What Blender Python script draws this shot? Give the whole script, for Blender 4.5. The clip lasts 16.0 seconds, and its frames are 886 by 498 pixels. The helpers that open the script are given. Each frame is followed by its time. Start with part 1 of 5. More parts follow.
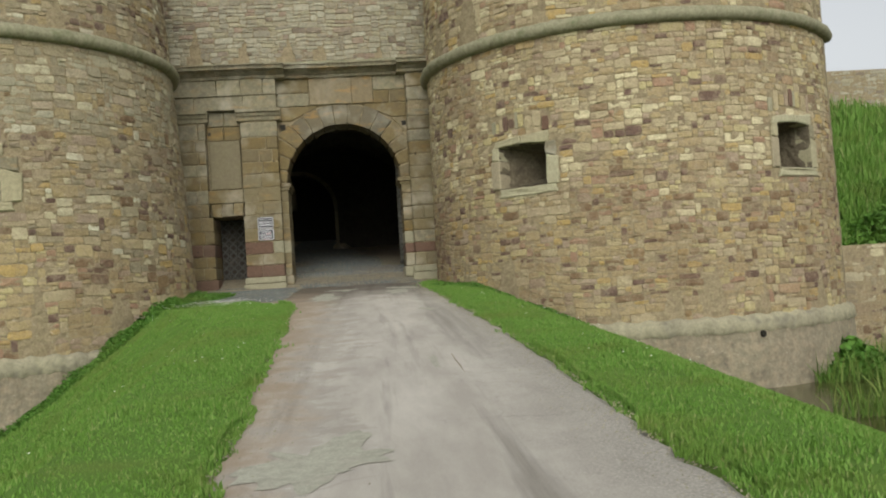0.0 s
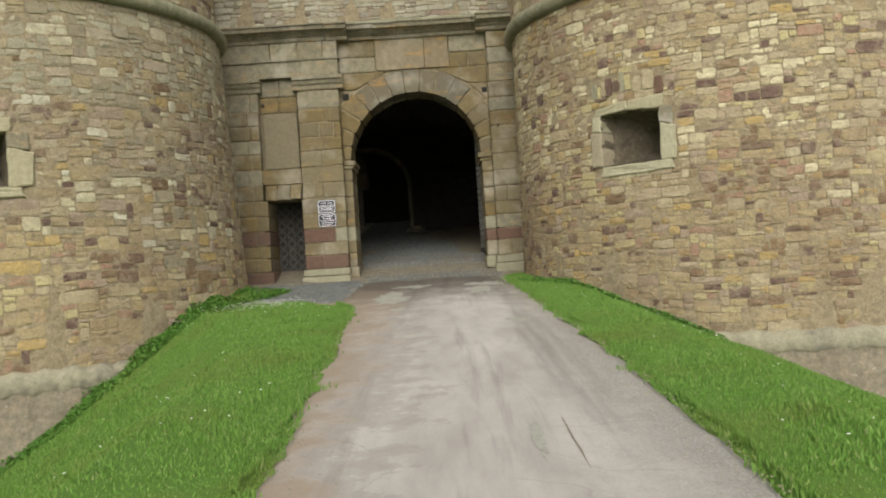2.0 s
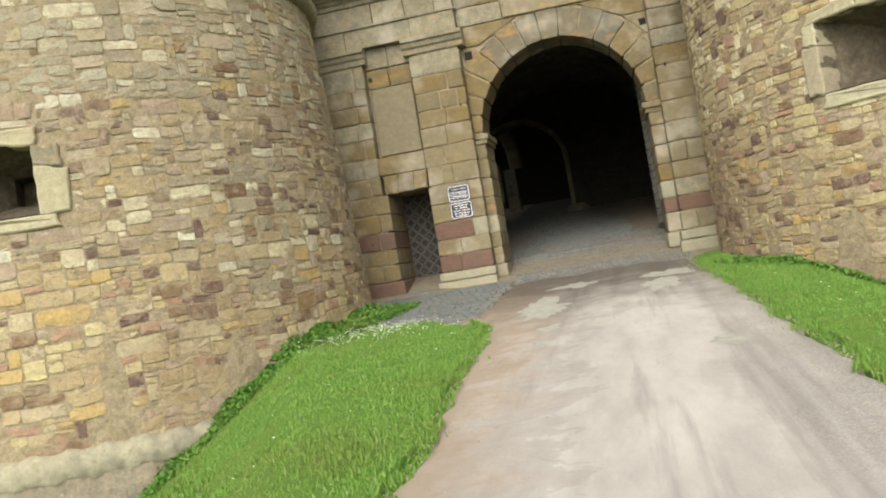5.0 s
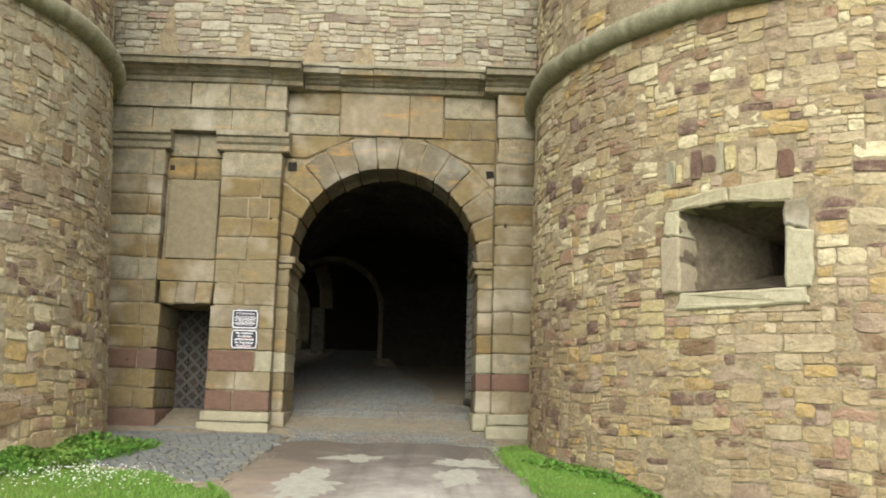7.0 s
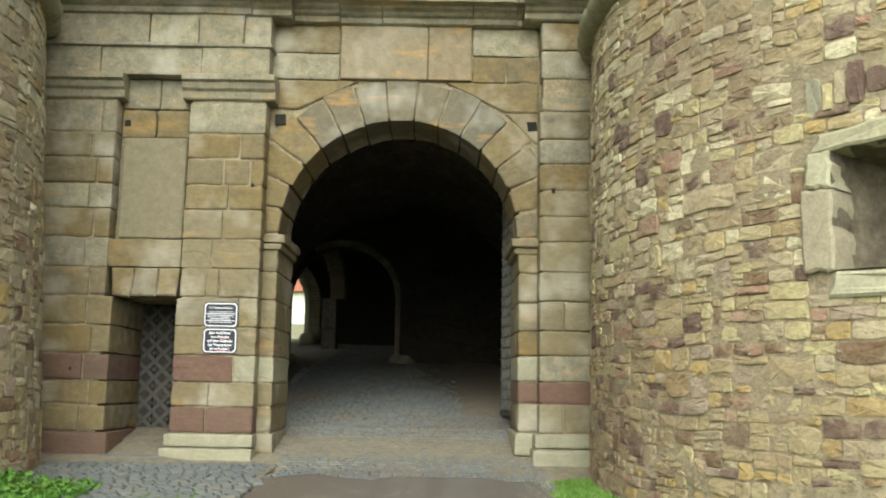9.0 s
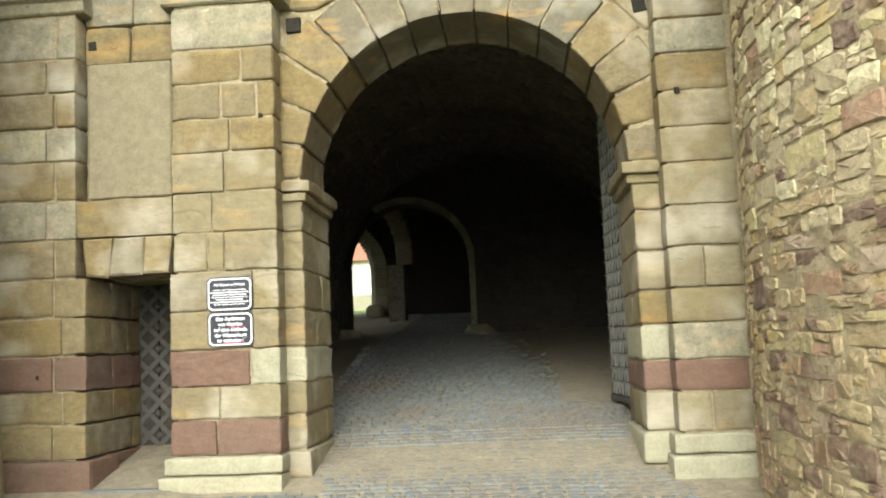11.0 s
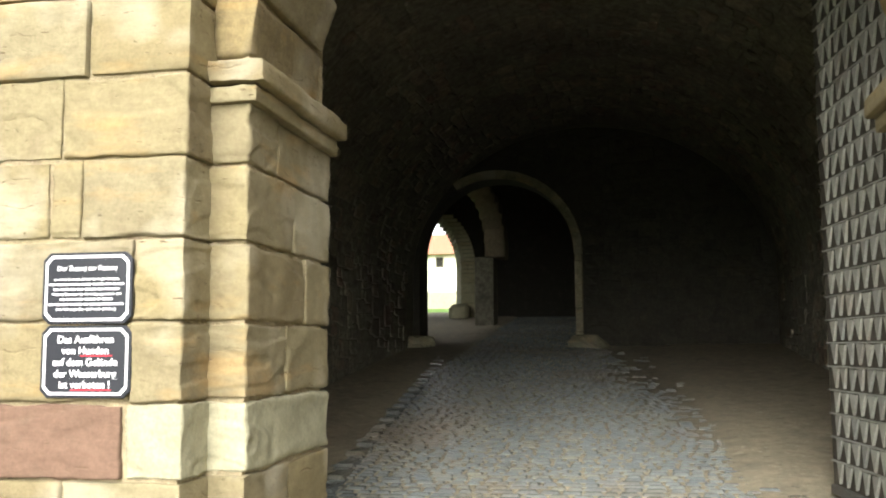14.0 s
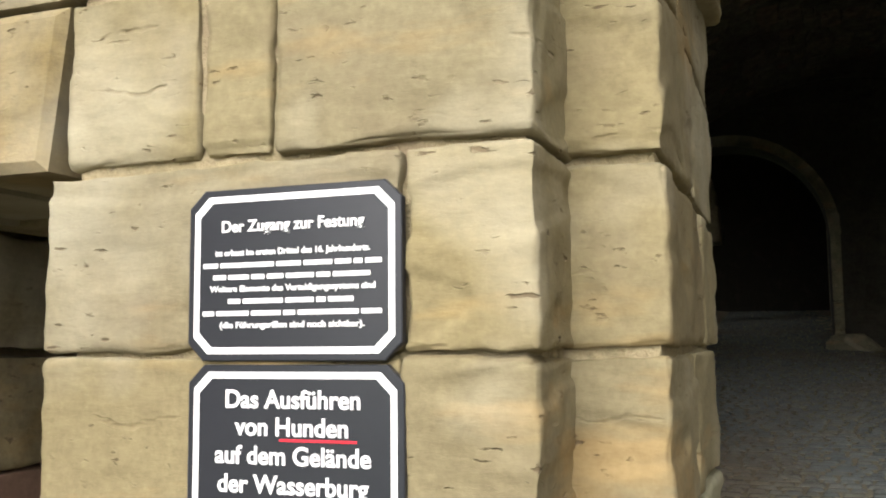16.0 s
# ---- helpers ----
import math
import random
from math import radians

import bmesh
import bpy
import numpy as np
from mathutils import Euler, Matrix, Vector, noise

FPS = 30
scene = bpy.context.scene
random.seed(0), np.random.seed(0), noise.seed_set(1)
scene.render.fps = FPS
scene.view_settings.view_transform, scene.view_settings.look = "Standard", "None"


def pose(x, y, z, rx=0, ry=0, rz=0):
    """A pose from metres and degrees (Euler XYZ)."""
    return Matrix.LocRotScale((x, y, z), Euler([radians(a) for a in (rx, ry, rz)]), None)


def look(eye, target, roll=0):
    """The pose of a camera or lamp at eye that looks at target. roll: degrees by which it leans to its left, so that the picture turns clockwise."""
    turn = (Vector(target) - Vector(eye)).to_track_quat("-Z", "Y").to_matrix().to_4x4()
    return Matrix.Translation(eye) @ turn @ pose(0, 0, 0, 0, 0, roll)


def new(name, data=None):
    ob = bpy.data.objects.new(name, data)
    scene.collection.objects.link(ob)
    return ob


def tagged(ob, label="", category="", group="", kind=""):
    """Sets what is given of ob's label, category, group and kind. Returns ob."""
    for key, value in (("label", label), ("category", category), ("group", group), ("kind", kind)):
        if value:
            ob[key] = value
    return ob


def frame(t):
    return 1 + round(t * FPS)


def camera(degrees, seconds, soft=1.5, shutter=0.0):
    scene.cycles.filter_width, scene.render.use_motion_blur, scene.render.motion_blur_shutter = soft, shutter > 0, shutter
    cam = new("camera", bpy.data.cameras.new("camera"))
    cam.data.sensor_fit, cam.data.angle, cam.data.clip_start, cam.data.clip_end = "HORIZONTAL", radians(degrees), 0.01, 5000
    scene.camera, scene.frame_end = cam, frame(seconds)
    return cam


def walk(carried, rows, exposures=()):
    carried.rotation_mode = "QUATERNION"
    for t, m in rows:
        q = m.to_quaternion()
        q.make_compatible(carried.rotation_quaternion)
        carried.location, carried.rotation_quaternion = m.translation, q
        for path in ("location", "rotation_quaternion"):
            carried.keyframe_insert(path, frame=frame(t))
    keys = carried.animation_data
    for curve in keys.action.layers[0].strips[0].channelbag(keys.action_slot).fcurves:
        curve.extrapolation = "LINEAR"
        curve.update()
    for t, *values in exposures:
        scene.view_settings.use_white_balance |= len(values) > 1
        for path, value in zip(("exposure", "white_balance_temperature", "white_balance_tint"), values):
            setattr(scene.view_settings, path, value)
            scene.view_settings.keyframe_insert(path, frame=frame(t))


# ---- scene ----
cam = camera(50.2, 16.0, soft=2.0)
PATH = [
    (0, (0.3, -24.018, -0.043), (0.475, -22.026, 0.024), -3.7),
    (0.5, (0.414, -23.314, 0.04), (0.425, -21.318, 0.161), -3.1),
    (1, (0.361, -22.436, 0.137), (0.377, -20.439, 0.262), -3.2),
    (1.5, (0.337, -21.572, 0.247), (0.403, -19.575, 0.325), -3.6),
    (2, (0.415, -20.761, 0.324), (0.421, -18.761, 0.351), -3.7),
    (2.5, (0.503, -20.014, 0.343), (0.436, -18.015, 0.324), -3.7),
    (3, (0.574, -19.332, 0.313), (0.433, -17.338, 0.252), -3.8),
    (3.2, (0.577, -19.116, 0.324), (0.413, -17.124, 0.253), -3.9),
    (5.3, (0.579, -16.128, 0.536), (0.212, -14.163, 0.601), -9.7),
    (5.5, (0.542, -15.825, 0.547), (0.206, -13.856, 0.642), -8.6),
    (6, (0.405, -15.081, 0.668), (0.184, -13.103, 0.869), -3.7),
    (6.5, (0.512, -14.624, 0.676), (0.423, -12.647, 0.953), 0.2),
    (7, (0.607, -14.232, 0.634), (0.65, -12.257, 0.942), 1.6),
    (7.5, (0.563, -13.632, 0.675), (0.685, -11.659, 0.984), 1.7),
    (8, (0.511, -12.811, 0.711), (0.647, -10.841, 1.031), 1.8),
    (8.5, (0.582, -11.855, 0.809), (0.654, -9.882, 1.128), 1.8),
    (9, (0.535, -11.031, 0.936), (0.539, -9.052, 1.22), 1.0),
    (9.2, (0.506, -10.687, 0.931), (0.5, -8.705, 1.205), 0.6),
    (11.3, (0.433, -7.423, 1.203), (0.263, -5.441, 1.409), -2.2),
    (11.5, (0.473, -7.066, 1.219), (0.263, -5.089, 1.439), -1.1),
    (12, (0.47, -6.241, 1.224), (0.182, -4.277, 1.464), -0.6),
    (12.5, (0.352, -5.564, 1.293), (0.041, -3.602, 1.526), -0.6),
    (13, (0.296, -4.822, 1.308), (-0.037, -2.864, 1.548), -1.0),
    (13.5, (0.22, -4.146, 1.363), (-0.124, -2.19, 1.596), -0.8),
    (14, (0.126, -3.564, 1.449), (-0.235, -1.607, 1.655), -0.3),
    (14.5, (-0.099, -2.848, 1.467), (-0.656, -0.94, 1.684), 0.2),
    (15, (-0.423, -2.246, 1.502), (-1.135, -0.39, 1.715), 0.5),
    (15.5, (-0.854, -1.773, 1.533), (-1.58, 0.08, 1.736), -0.1),
    (16, (-1.246, -1.415, 1.579), (-1.916, 0.46, 1.775), -0.5),
]
EXPOSURES = [(0, 0.15, 6500, 8), (1.0, 0.2, 6500, 10), (2.0, 0.38, 6500, 11), (2.5, 0.58, 6550, 11), (3.0, 0.87, 6550, 8), (6.0, 0.95, 6600, 13), (7.0, 0.96, 6550, 12), (8.0, 1.0, 6300, 4), (9.0, 1.05, 6250, 4), (11.5, 1.84, 6450, 6), (12.5, 1.97, 6500, 6), (13.5, 2.12, 6500, 7), (14.5, 2.37, 6400, 9), (15.0, 2.14, 6400, 8), (15.5, 1.86, 6500, 9), (16.0, 1.6, 6550, 10)]
walk(cam, [(t, look(eye, target, roll)) for t, eye, target, roll in PATH], EXPOSURES)

# ---- light ----
world = bpy.data.worlds.new("overcast_sky")
scene.world = world
world.use_nodes = True
wn, wl = world.node_tree.nodes, world.node_tree.links
wn.clear()
sky = wn.new("ShaderNodeTexSky")
sky.sky_type, sky.sun_disc = "NISHITA", False
sky.sun_elevation, sky.sun_rotation = radians(34), radians(182)
sky.air_density, sky.dust_density = 1.0, 4.0
pale = wn.new("ShaderNodeHueSaturation")
pale.inputs["Saturation"].default_value = 0.16
back = wn.new("ShaderNodeBackground")
back.inputs["Strength"].default_value = 0.15
out = wn.new("ShaderNodeOutputWorld")
wl.new(sky.outputs["Color"], pale.inputs["Color"])
wl.new(pale.outputs["Color"], back.inputs["Color"])
wl.new(back.outputs["Background"], out.inputs["Surface"])
sun = new("sun", bpy.data.lights.new("sun", "SUN"))
sun.data.energy, sun.data.angle, sun.data.color = 0.92, radians(130), (1.0, 0.985, 0.96)
sun.matrix_world = look((-0.8, -20, 13.5), (0, 0, 0))


# ---- materials ----
def material(name, rough=0.9):
    m = bpy.data.materials.new(name)
    m.use_nodes = True
    n, l = m.node_tree.nodes, m.node_tree.links
    b = n["Principled BSDF"]
    b.inputs["Roughness"].default_value = rough
    b.inputs["Specular IOR Level"].default_value = 0.25
    return m, n, l, b


def ramp(n, stops, constant=False):
    r = n.new("ShaderNodeValToRGB")
    e = r.color_ramp.elements
    for k, (p, c) in enumerate(stops):
        q = e[k] if k < 2 else e.new(p)
        q.position, q.color = p, (*c, 1)
    if constant:
        r.color_ramp.interpolation = "CONSTANT"
    return r


def noise_tex(n, l, coord, scale, detail=5, rough=0.6, stretch=None):
    t = n.new("ShaderNodeTexNoise")
    t.inputs["Scale"].default_value, t.inputs["Detail"].default_value, t.inputs["Roughness"].default_value = scale, detail, rough
    if stretch:
        mp = n.new("ShaderNodeMapping")
        mp.inputs["Scale"].default_value = stretch
        l.new(coord, mp.inputs["Vector"])
        coord = mp.outputs["Vector"]
    l.new(coord, t.inputs["Vector"])
    return t.outputs["Fac"]


def mix(n, l, a, b, fac, mode="MIX"):
    m = n.new("ShaderNodeMix")
    m.data_type, m.blend_type = "RGBA", mode
    for k, v in ((6, a), (7, b), (0, fac)):
        if isinstance(v, (int, float)):
            m.inputs[k].default_value = v
        elif isinstance(v, tuple):
            m.inputs[k].default_value = (*v, 1)
        else:
            l.new(v, m.inputs[k])
    return m.outputs[2]


def span(n, l, v, a, b, c=0.0, d=1.0):
    m = n.new("ShaderNodeMapRange")
    for k, x in zip((1, 2, 3, 4), (a, b, c, d)):
        m.inputs[k].default_value = x
    l.new(v, m.inputs[0])
    return m.outputs[0]


def bump(n, l, b, height, strength, distance):
    q = n.new("ShaderNodeBump")
    q.inputs["Strength"].default_value, q.inputs["Distance"].default_value = strength, distance
    l.new(height, q.inputs["Height"])
    l.new(q.outputs["Normal"], b.inputs["Normal"])


def piece_random(n, l):
    """A number that differs from piece to piece, whether the pieces are joined or objects of their own."""
    g, o, a = n.new("ShaderNodeNewGeometry"), n.new("ShaderNodeObjectInfo"), n.new("ShaderNodeMath")
    a.operation = "ADD"
    l.new(g.outputs["Random Per Island"], a.inputs[0])
    l.new(o.outputs["Random"], a.inputs[1])
    f = n.new("ShaderNodeMath")
    f.operation = "FRACT"
    l.new(a.outputs[0], f.inputs[0])
    return f.outputs[0]


def stone(name, stops, grain=28.0, relief=0.012, veins=0.0, stain=(0.16, 0.14, 0.11), stained=0.35, rough=0.92, pores=0.0, patch=None, smear=0.0, contrast=0.55):
    m, n, l, b = material(name, rough)
    g = n.new("ShaderNodeNewGeometry")
    pos = g.outputs["Position"]
    r = piece_random(n, l)
    col = ramp(n, [(p, (q[0] * 0.93, q[1] * 1.01, q[2] * 0.98)) for p, q in stops])
    l.new(r, col.inputs["Fac"])
    c = col.outputs["Color"]
    if patch:
        c = mix(n, l, c, patch, span(n, l, noise_tex(n, l, pos, 0.55, 3), 0.5, 0.68, 0, 0.55))
    fine = noise_tex(n, l, pos, grain, 6, 0.7)
    mid = noise_tex(n, l, pos, 4.5, 5, 0.65)
    blot = noise_tex(n, l, pos, 11.0, 5, 0.7)
    c = mix(n, l, c, mix(n, l, (0.5, 0.48, 0.46), (1.4, 1.38, 1.34), span(n, l, fine, 0.25, 0.75)), contrast, "MULTIPLY")
    c = mix(n, l, c, mix(n, l, (0.6, 0.58, 0.55), (1.3, 1.3, 1.28), span(n, l, blot, 0.3, 0.7)), contrast * 0.9, "MULTIPLY")
    c = mix(n, l, c, stain, span(n, l, mid, 0.52, 0.75, 0, stained))
    if smear:
        c = mix(n, l, c, (0.36, 0.29, 0.19), span(n, l, noise_tex(n, l, pos, 6.5, 6, 0.7), 0.46, 0.66, 0, smear))
        c = mix(n, l, c, (0.07, 0.055, 0.04), span(n, l, noise_tex(n, l, pos, 13, 6, 0.72, (0.8, 0.8, 1.5)), 0.6, 0.7, 0, 0.75))
        c = mix(n, l, c, (0.52, 0.46, 0.34), span(n, l, noise_tex(n, l, pos, 9, 6, 0.75, (0.8, 0.8, 1.3)), 0.6, 0.72, 0, 0.6))
    if veins:
        v = noise_tex(n, l, pos, 2.2, 4, 0.6, (0.8, 0.8, 3.0))
        c = mix(n, l, c, (0.46, 0.25, 0.06), span(n, l, v, 0.56, 0.7, 0, veins))
        c = mix(n, l, c, (0.5, 0.47, 0.38), span(n, l, noise_tex(n, l, pos, 1.3, 3), 0.5, 0.72, 0, 0.5))
    l.new(c, b.inputs["Base Color"])
    h = mix(n, l, mix(n, l, mid, fine, 0.45), blot, 0.45)
    if pores:
        hole = span(n, l, noise_tex(n, l, pos, 34.0, 3, 0.55, (0.6, 0.6, 1.9)), 0.63, 0.7, 1.0, 0.0)
        gate = span(n, l, noise_tex(n, l, pos, 4.2, 3, 0.6, (0.7, 0.7, 1.8)), 0.5, 0.56, 1.0, 0.0)
        mx = n.new("ShaderNodeMath")
        mx.operation = "MAXIMUM"
        l.new(hole, mx.inputs[0])
        l.new(gate, mx.inputs[1])
        h = mix(n, l, h, mx.outputs[0], pores)
        c = mix(n, l, c, (0.1, 0.07, 0.04), span(n, l, mx.outputs[0], 0.0, 0.8, 0.75, 0.0))
        # broken bedding lines
        bed = n.new("ShaderNodeTexWave")
        bed.bands_direction = "Z"
        for key, val in (("Scale", 2.6), ("Distortion", 3.2), ("Detail", 4.0), ("Detail Scale", 2.2)):
            bed.inputs[key].default_value = val
        l.new(pos, bed.inputs["Vector"])
        line = n.new("ShaderNodeMath")
        line.operation = "MULTIPLY"
        l.new(span(n, l, bed.outputs["Fac"], 0.0, 0.03, 1, 0), line.inputs[0])
        l.new(span(n, l, noise_tex(n, l, pos, 3.2, 4, 0.65, (1.0, 1.0, 2.6)), 0.57, 0.64), line.inputs[1])
        c = mix(n, l, c, (0.13, 0.09, 0.05), span(n, l, line.outputs[0], 0, 1, 0, 0.38))
        h = mix(n, l, h, (0.0, 0.0, 0.0), span(n, l, line.outputs[0], 0, 1, 0, 0.6))
        # fine tooling and bedding across the face
        tool = noise_tex(n, l, pos, 9.0, 6, 0.75, (0.8, 0.8, 3.0))
        c = mix(n, l, c, mix(n, l, (0.62, 0.58, 0.52), (1.25, 1.25, 1.22), span(n, l, tool, 0.32, 0.68)), 0.3, "MULTIPLY")
        h = mix(n, l, h, tool, 0.25)
        l.new(c, b.inputs["Base Color"])
    bump(n, l, b, h, 0.9, relief)
    return m


TAN, PALE, GREY, BROWN = (0.33, 0.245, 0.135), (0.47, 0.4, 0.275), (0.27, 0.22, 0.15), (0.175, 0.108, 0.063)
PINK, STRAW = (0.31, 0.225, 0.165), (0.4, 0.32, 0.17)
BEIGE, CREAM, GOLD, PLUM, CLAY, SAND = (0.37, 0.29, 0.185), (0.51, 0.425, 0.28), (0.38, 0.255, 0.105), (0.125, 0.074, 0.058), (0.29, 0.17, 0.115), (0.315, 0.23, 0.13)


def palette(*shares, bright=1.0):
    """Colour stops in broad even bands: (colour, share) pairs."""
    total, at, stops = sum(q for _, q in shares), 0.0, []
    for colour, share in shares:
        w = share / total
        colour = tuple(c * bright for c in colour)
        stops += [(at + 0.12 * w, colour), (at + 0.88 * w, colour)]
        at += w
    return stops


M_RUBBLE_R = stone("rubble_right", palette((BEIGE, 5), (CREAM, 3), (SAND, 4), (PLUM, 1.7), (STRAW, 3), (PINK, 1.5), (BEIGE, 3), (GOLD, 1.1), (BROWN, 1.2), (CREAM, 1.5), (CLAY, 0.8), (TAN, 3), bright=1.16), relief=0.05, smear=0.5, patch=(0.19, 0.13, 0.085))
M_RUBBLE_L = stone("rubble_left", palette((BEIGE, 2.5), (GREY, 4), (CREAM, 1.5), (TAN, 3), (PLUM, 2.2), (PALE, 1.5), (PINK, 2), ((0.57, 0.51, 0.39), 1.2), (SAND, 3), (BROWN, 1.8), (GREY, 2), (GOLD, 0.5), bright=0.96), relief=0.05, smear=0.4, patch=(0.2, 0.155, 0.11))
M_RUBBLE_LOW = stone("rubble_brown", palette((SAND, 4), (BEIGE, 3), (BROWN, 2), (GOLD, 1.6), (PLUM, 1.8), (TAN, 4), (CLAY, 1.5), (STRAW, 3), (PINK, 2), bright=1.1), relief=0.05, smear=0.4, patch=(0.17, 0.11, 0.065))
M_RUBBLE_TOP = stone("rubble_grey", [(0, GREY), (0.2, (0.31, 0.27, 0.195)), (0.4, GREY), (0.55, TAN), (0.7, (0.35, 0.31, 0.23)), (0.8, PALE), (0.87, PINK), (0.93, GREY), (0.96, BROWN), (1, TAN)], relief=0.045, smear=0.3, stained=0.5)
M_RUBBLE_U = stone("rubble_upper", palette(((0.32, 0.28, 0.215), 4), ((0.4, 0.355, 0.28), 3), ((0.27, 0.23, 0.18), 3), ((0.3, 0.21, 0.165), 1.5), ((0.36, 0.31, 0.22), 3), ((0.2, 0.15, 0.12), 0.8)), patch=(0.26, 0.235, 0.18), relief=0.035, smear=0.4)
M_MORTAR = stone("lime_mortar", [(0, (0.285, 0.22, 0.14)), (1, (0.285, 0.22, 0.14))], grain=32, relief=0.05, stained=0.8, stain=(0.14, 0.1, 0.065), smear=0.4, contrast=0.7)
M_ASHLAR = stone("sandstone_ashlar", [(0, (0.198, 0.151, 0.086)), (0.3, (0.225, 0.179, 0.110)), (0.55, (0.186, 0.146, 0.092)), (0.8, (0.206, 0.157, 0.086)), (1, (0.172, 0.129, 0.077))], grain=60, relief=0.013, veins=0.2, stained=0.3, stain=(0.17, 0.13, 0.085), pores=0.55, contrast=0.36)
M_ASHLAR_OLD = stone("dirty_sandstone_ashlar", [(0, (0.187, 0.134, 0.067)), (0.3, (0.21, 0.154, 0.081)), (0.55, (0.172, 0.134, 0.084)), (0.8, (0.195, 0.136, 0.06)), (1, (0.148, 0.107, 0.059))], grain=45, relief=0.02, veins=0.2, stained=0.7, stain=(0.1, 0.08, 0.058), pores=0.4, contrast=0.5)
M_ASHLAR_CROWN = stone("grey_smeared_sandstone", [(0, (0.142, 0.119, 0.086)), (0.5, (0.168, 0.133, 0.088)), (1, (0.129, 0.110, 0.084))], grain=40, relief=0.012, veins=0.5, stained=0.6, stain=(0.12, 0.1, 0.08), contrast=0.4)
M_ASHLAR_GREY = stone("weathered_sandstone", [(0, (0.202, 0.172, 0.120)), (0.5, (0.267, 0.228, 0.155)), (1, (0.185, 0.159, 0.116))], grain=40, relief=0.016, veins=0.25, stained=0.75, stain=(0.12, 0.105, 0.08), contrast=0.65, smear=0.4)
M_ASHLAR_RED = stone("red_sandstone", [(0, (0.172, 0.096, 0.071)), (0.5, (0.142, 0.090, 0.067)), (1, (0.155, 0.084, 0.060))], grain=45, relief=0.012, stained=0.6, stain=(0.13, 0.1, 0.07), pores=0.3, contrast=0.4)
M_ASHLAR_PALE = stone("pale_sandstone", [(0, (0.33, 0.285, 0.2)), (1, (0.29, 0.255, 0.18))], grain=45, relief=0.012, stained=0.5, stain=(0.2, 0.18, 0.12), contrast=0.45)
M_ASHLAR_RED_PALE = stone("pinkish_sandstone", [(0, (0.33, 0.265, 0.185)), (1, (0.33, 0.265, 0.185))], grain=45, relief=0.008, stained=0.3)
M_MOSS = stone("mossy_sandstone", [(0, (0.25, 0.225, 0.15)), (1, (0.28, 0.245, 0.17))], grain=30, relief=0.015, stain=(0.1, 0.12, 0.05), stained=0.8)
M_PANEL = stone("smooth_slab", [(0, (0.202, 0.163, 0.103)), (1, (0.215, 0.172, 0.112))], grain=50, relief=0.004, stained=0.5, stain=(0.17, 0.14, 0.095))
M_INSCRIBED = stone("inscribed_slab", [(0, (0.232, 0.172, 0.107)), (1, (0.245, 0.189, 0.125))], grain=60, relief=0.008, veins=0.5, stained=0.5, stain=(0.2, 0.16, 0.11))
M_RENDER = stone("weathered_render", [(0, (0.33, 0.285, 0.2)), (1, (0.33, 0.285, 0.2))], grain=18, relief=0.025, stain=(0.13, 0.12, 0.095), stained=0.95, patch=(0.17, 0.155, 0.12))
M_FOOT = stone("crumbling_footing", [(0, (0.25, 0.205, 0.15)), (1, (0.25, 0.205, 0.15))], grain=16, relief=0.04, stain=(0.12, 0.1, 0.075), stained=0.9, patch=(0.17, 0.14, 0.105), smear=0.5)
# darker than the tower stone: the recess shade is put into the colour
M_PORT = stone("shaded_port_rubble", [(0, (0.15, 0.118, 0.083)), (1, (0.15, 0.118, 0.083))], grain=14, relief=0.06, stain=(0.07, 0.055, 0.04), stained=0.9, contrast=0.8)
M_PORT_FRAME = stone("cream_port_stone", [(0, (0.37, 0.32, 0.22)), (0.6, (0.41, 0.36, 0.25)), (1, (0.35, 0.29, 0.185))], grain=40, relief=0.02, stained=0.5, stain=(0.3, 0.25, 0.16), contrast=0.5)
# dark grey-brown rubble with darker blotches and broad darker patches
M_VAULT = stone("dark_vault_rubble", [(0, (0.200, 0.176, 0.134)), (0.5, (0.152, 0.132, 0.102)), (0.8, (0.248, 0.200, 0.152)), (1, (0.200, 0.136, 0.104))], grain=14, relief=0.06, stain=(0.06, 0.054, 0.044), stained=0.95, contrast=0.85, patch=(0.09, 0.08, 0.065))
# dark pink and brown rubble for the chamber pier and its rib
M_PIER = stone("dark_pink_rubble", [(0, (0.17, 0.115, 0.085)), (0.5, (0.13, 0.11, 0.08)), (1, (0.21, 0.15, 0.11))], grain=20, relief=0.03, stained=0.6, stain=(0.07, 0.055, 0.045))
# near-black copy of the passage rubble, deep shade put into its colour
M_SHADED_RUBBLE = stone("shaded_rubble", [(0, (0.052, 0.046, 0.037)), (0.6, (0.063, 0.052, 0.041)), (1, (0.046, 0.041, 0.034))], grain=20, relief=0.04, stain=(0.025, 0.022, 0.018), stained=0.8)
M_COBBLE = stone("basalt_cobble", [(0, (0.115, 0.116, 0.116)), (0.4, (0.148, 0.146, 0.134)), (0.7, (0.096, 0.099, 0.104)), (1, (0.173, 0.156, 0.129))], grain=40, relief=0.006, stained=0.45, rough=0.6)
M_COBBLE_IN = stone("damp_passage_cobble", [(0, (0.119, 0.124, 0.132)), (0.4, (0.162, 0.160, 0.153)), (0.7, (0.102, 0.106, 0.115)), (1, (0.183, 0.166, 0.136))], grain=40, relief=0.008, stain=(0.12, 0.1, 0.07), stained=0.6, rough=0.24, patch=(0.15, 0.115, 0.075))
M_EARTH = stone("trodden_earth", [(0, (0.24, 0.195, 0.14)), (1, (0.24, 0.195, 0.14))], grain=35, relief=0.03, stain=(0.12, 0.1, 0.075), stained=0.8, patch=(0.17, 0.14, 0.1), smear=0.3)
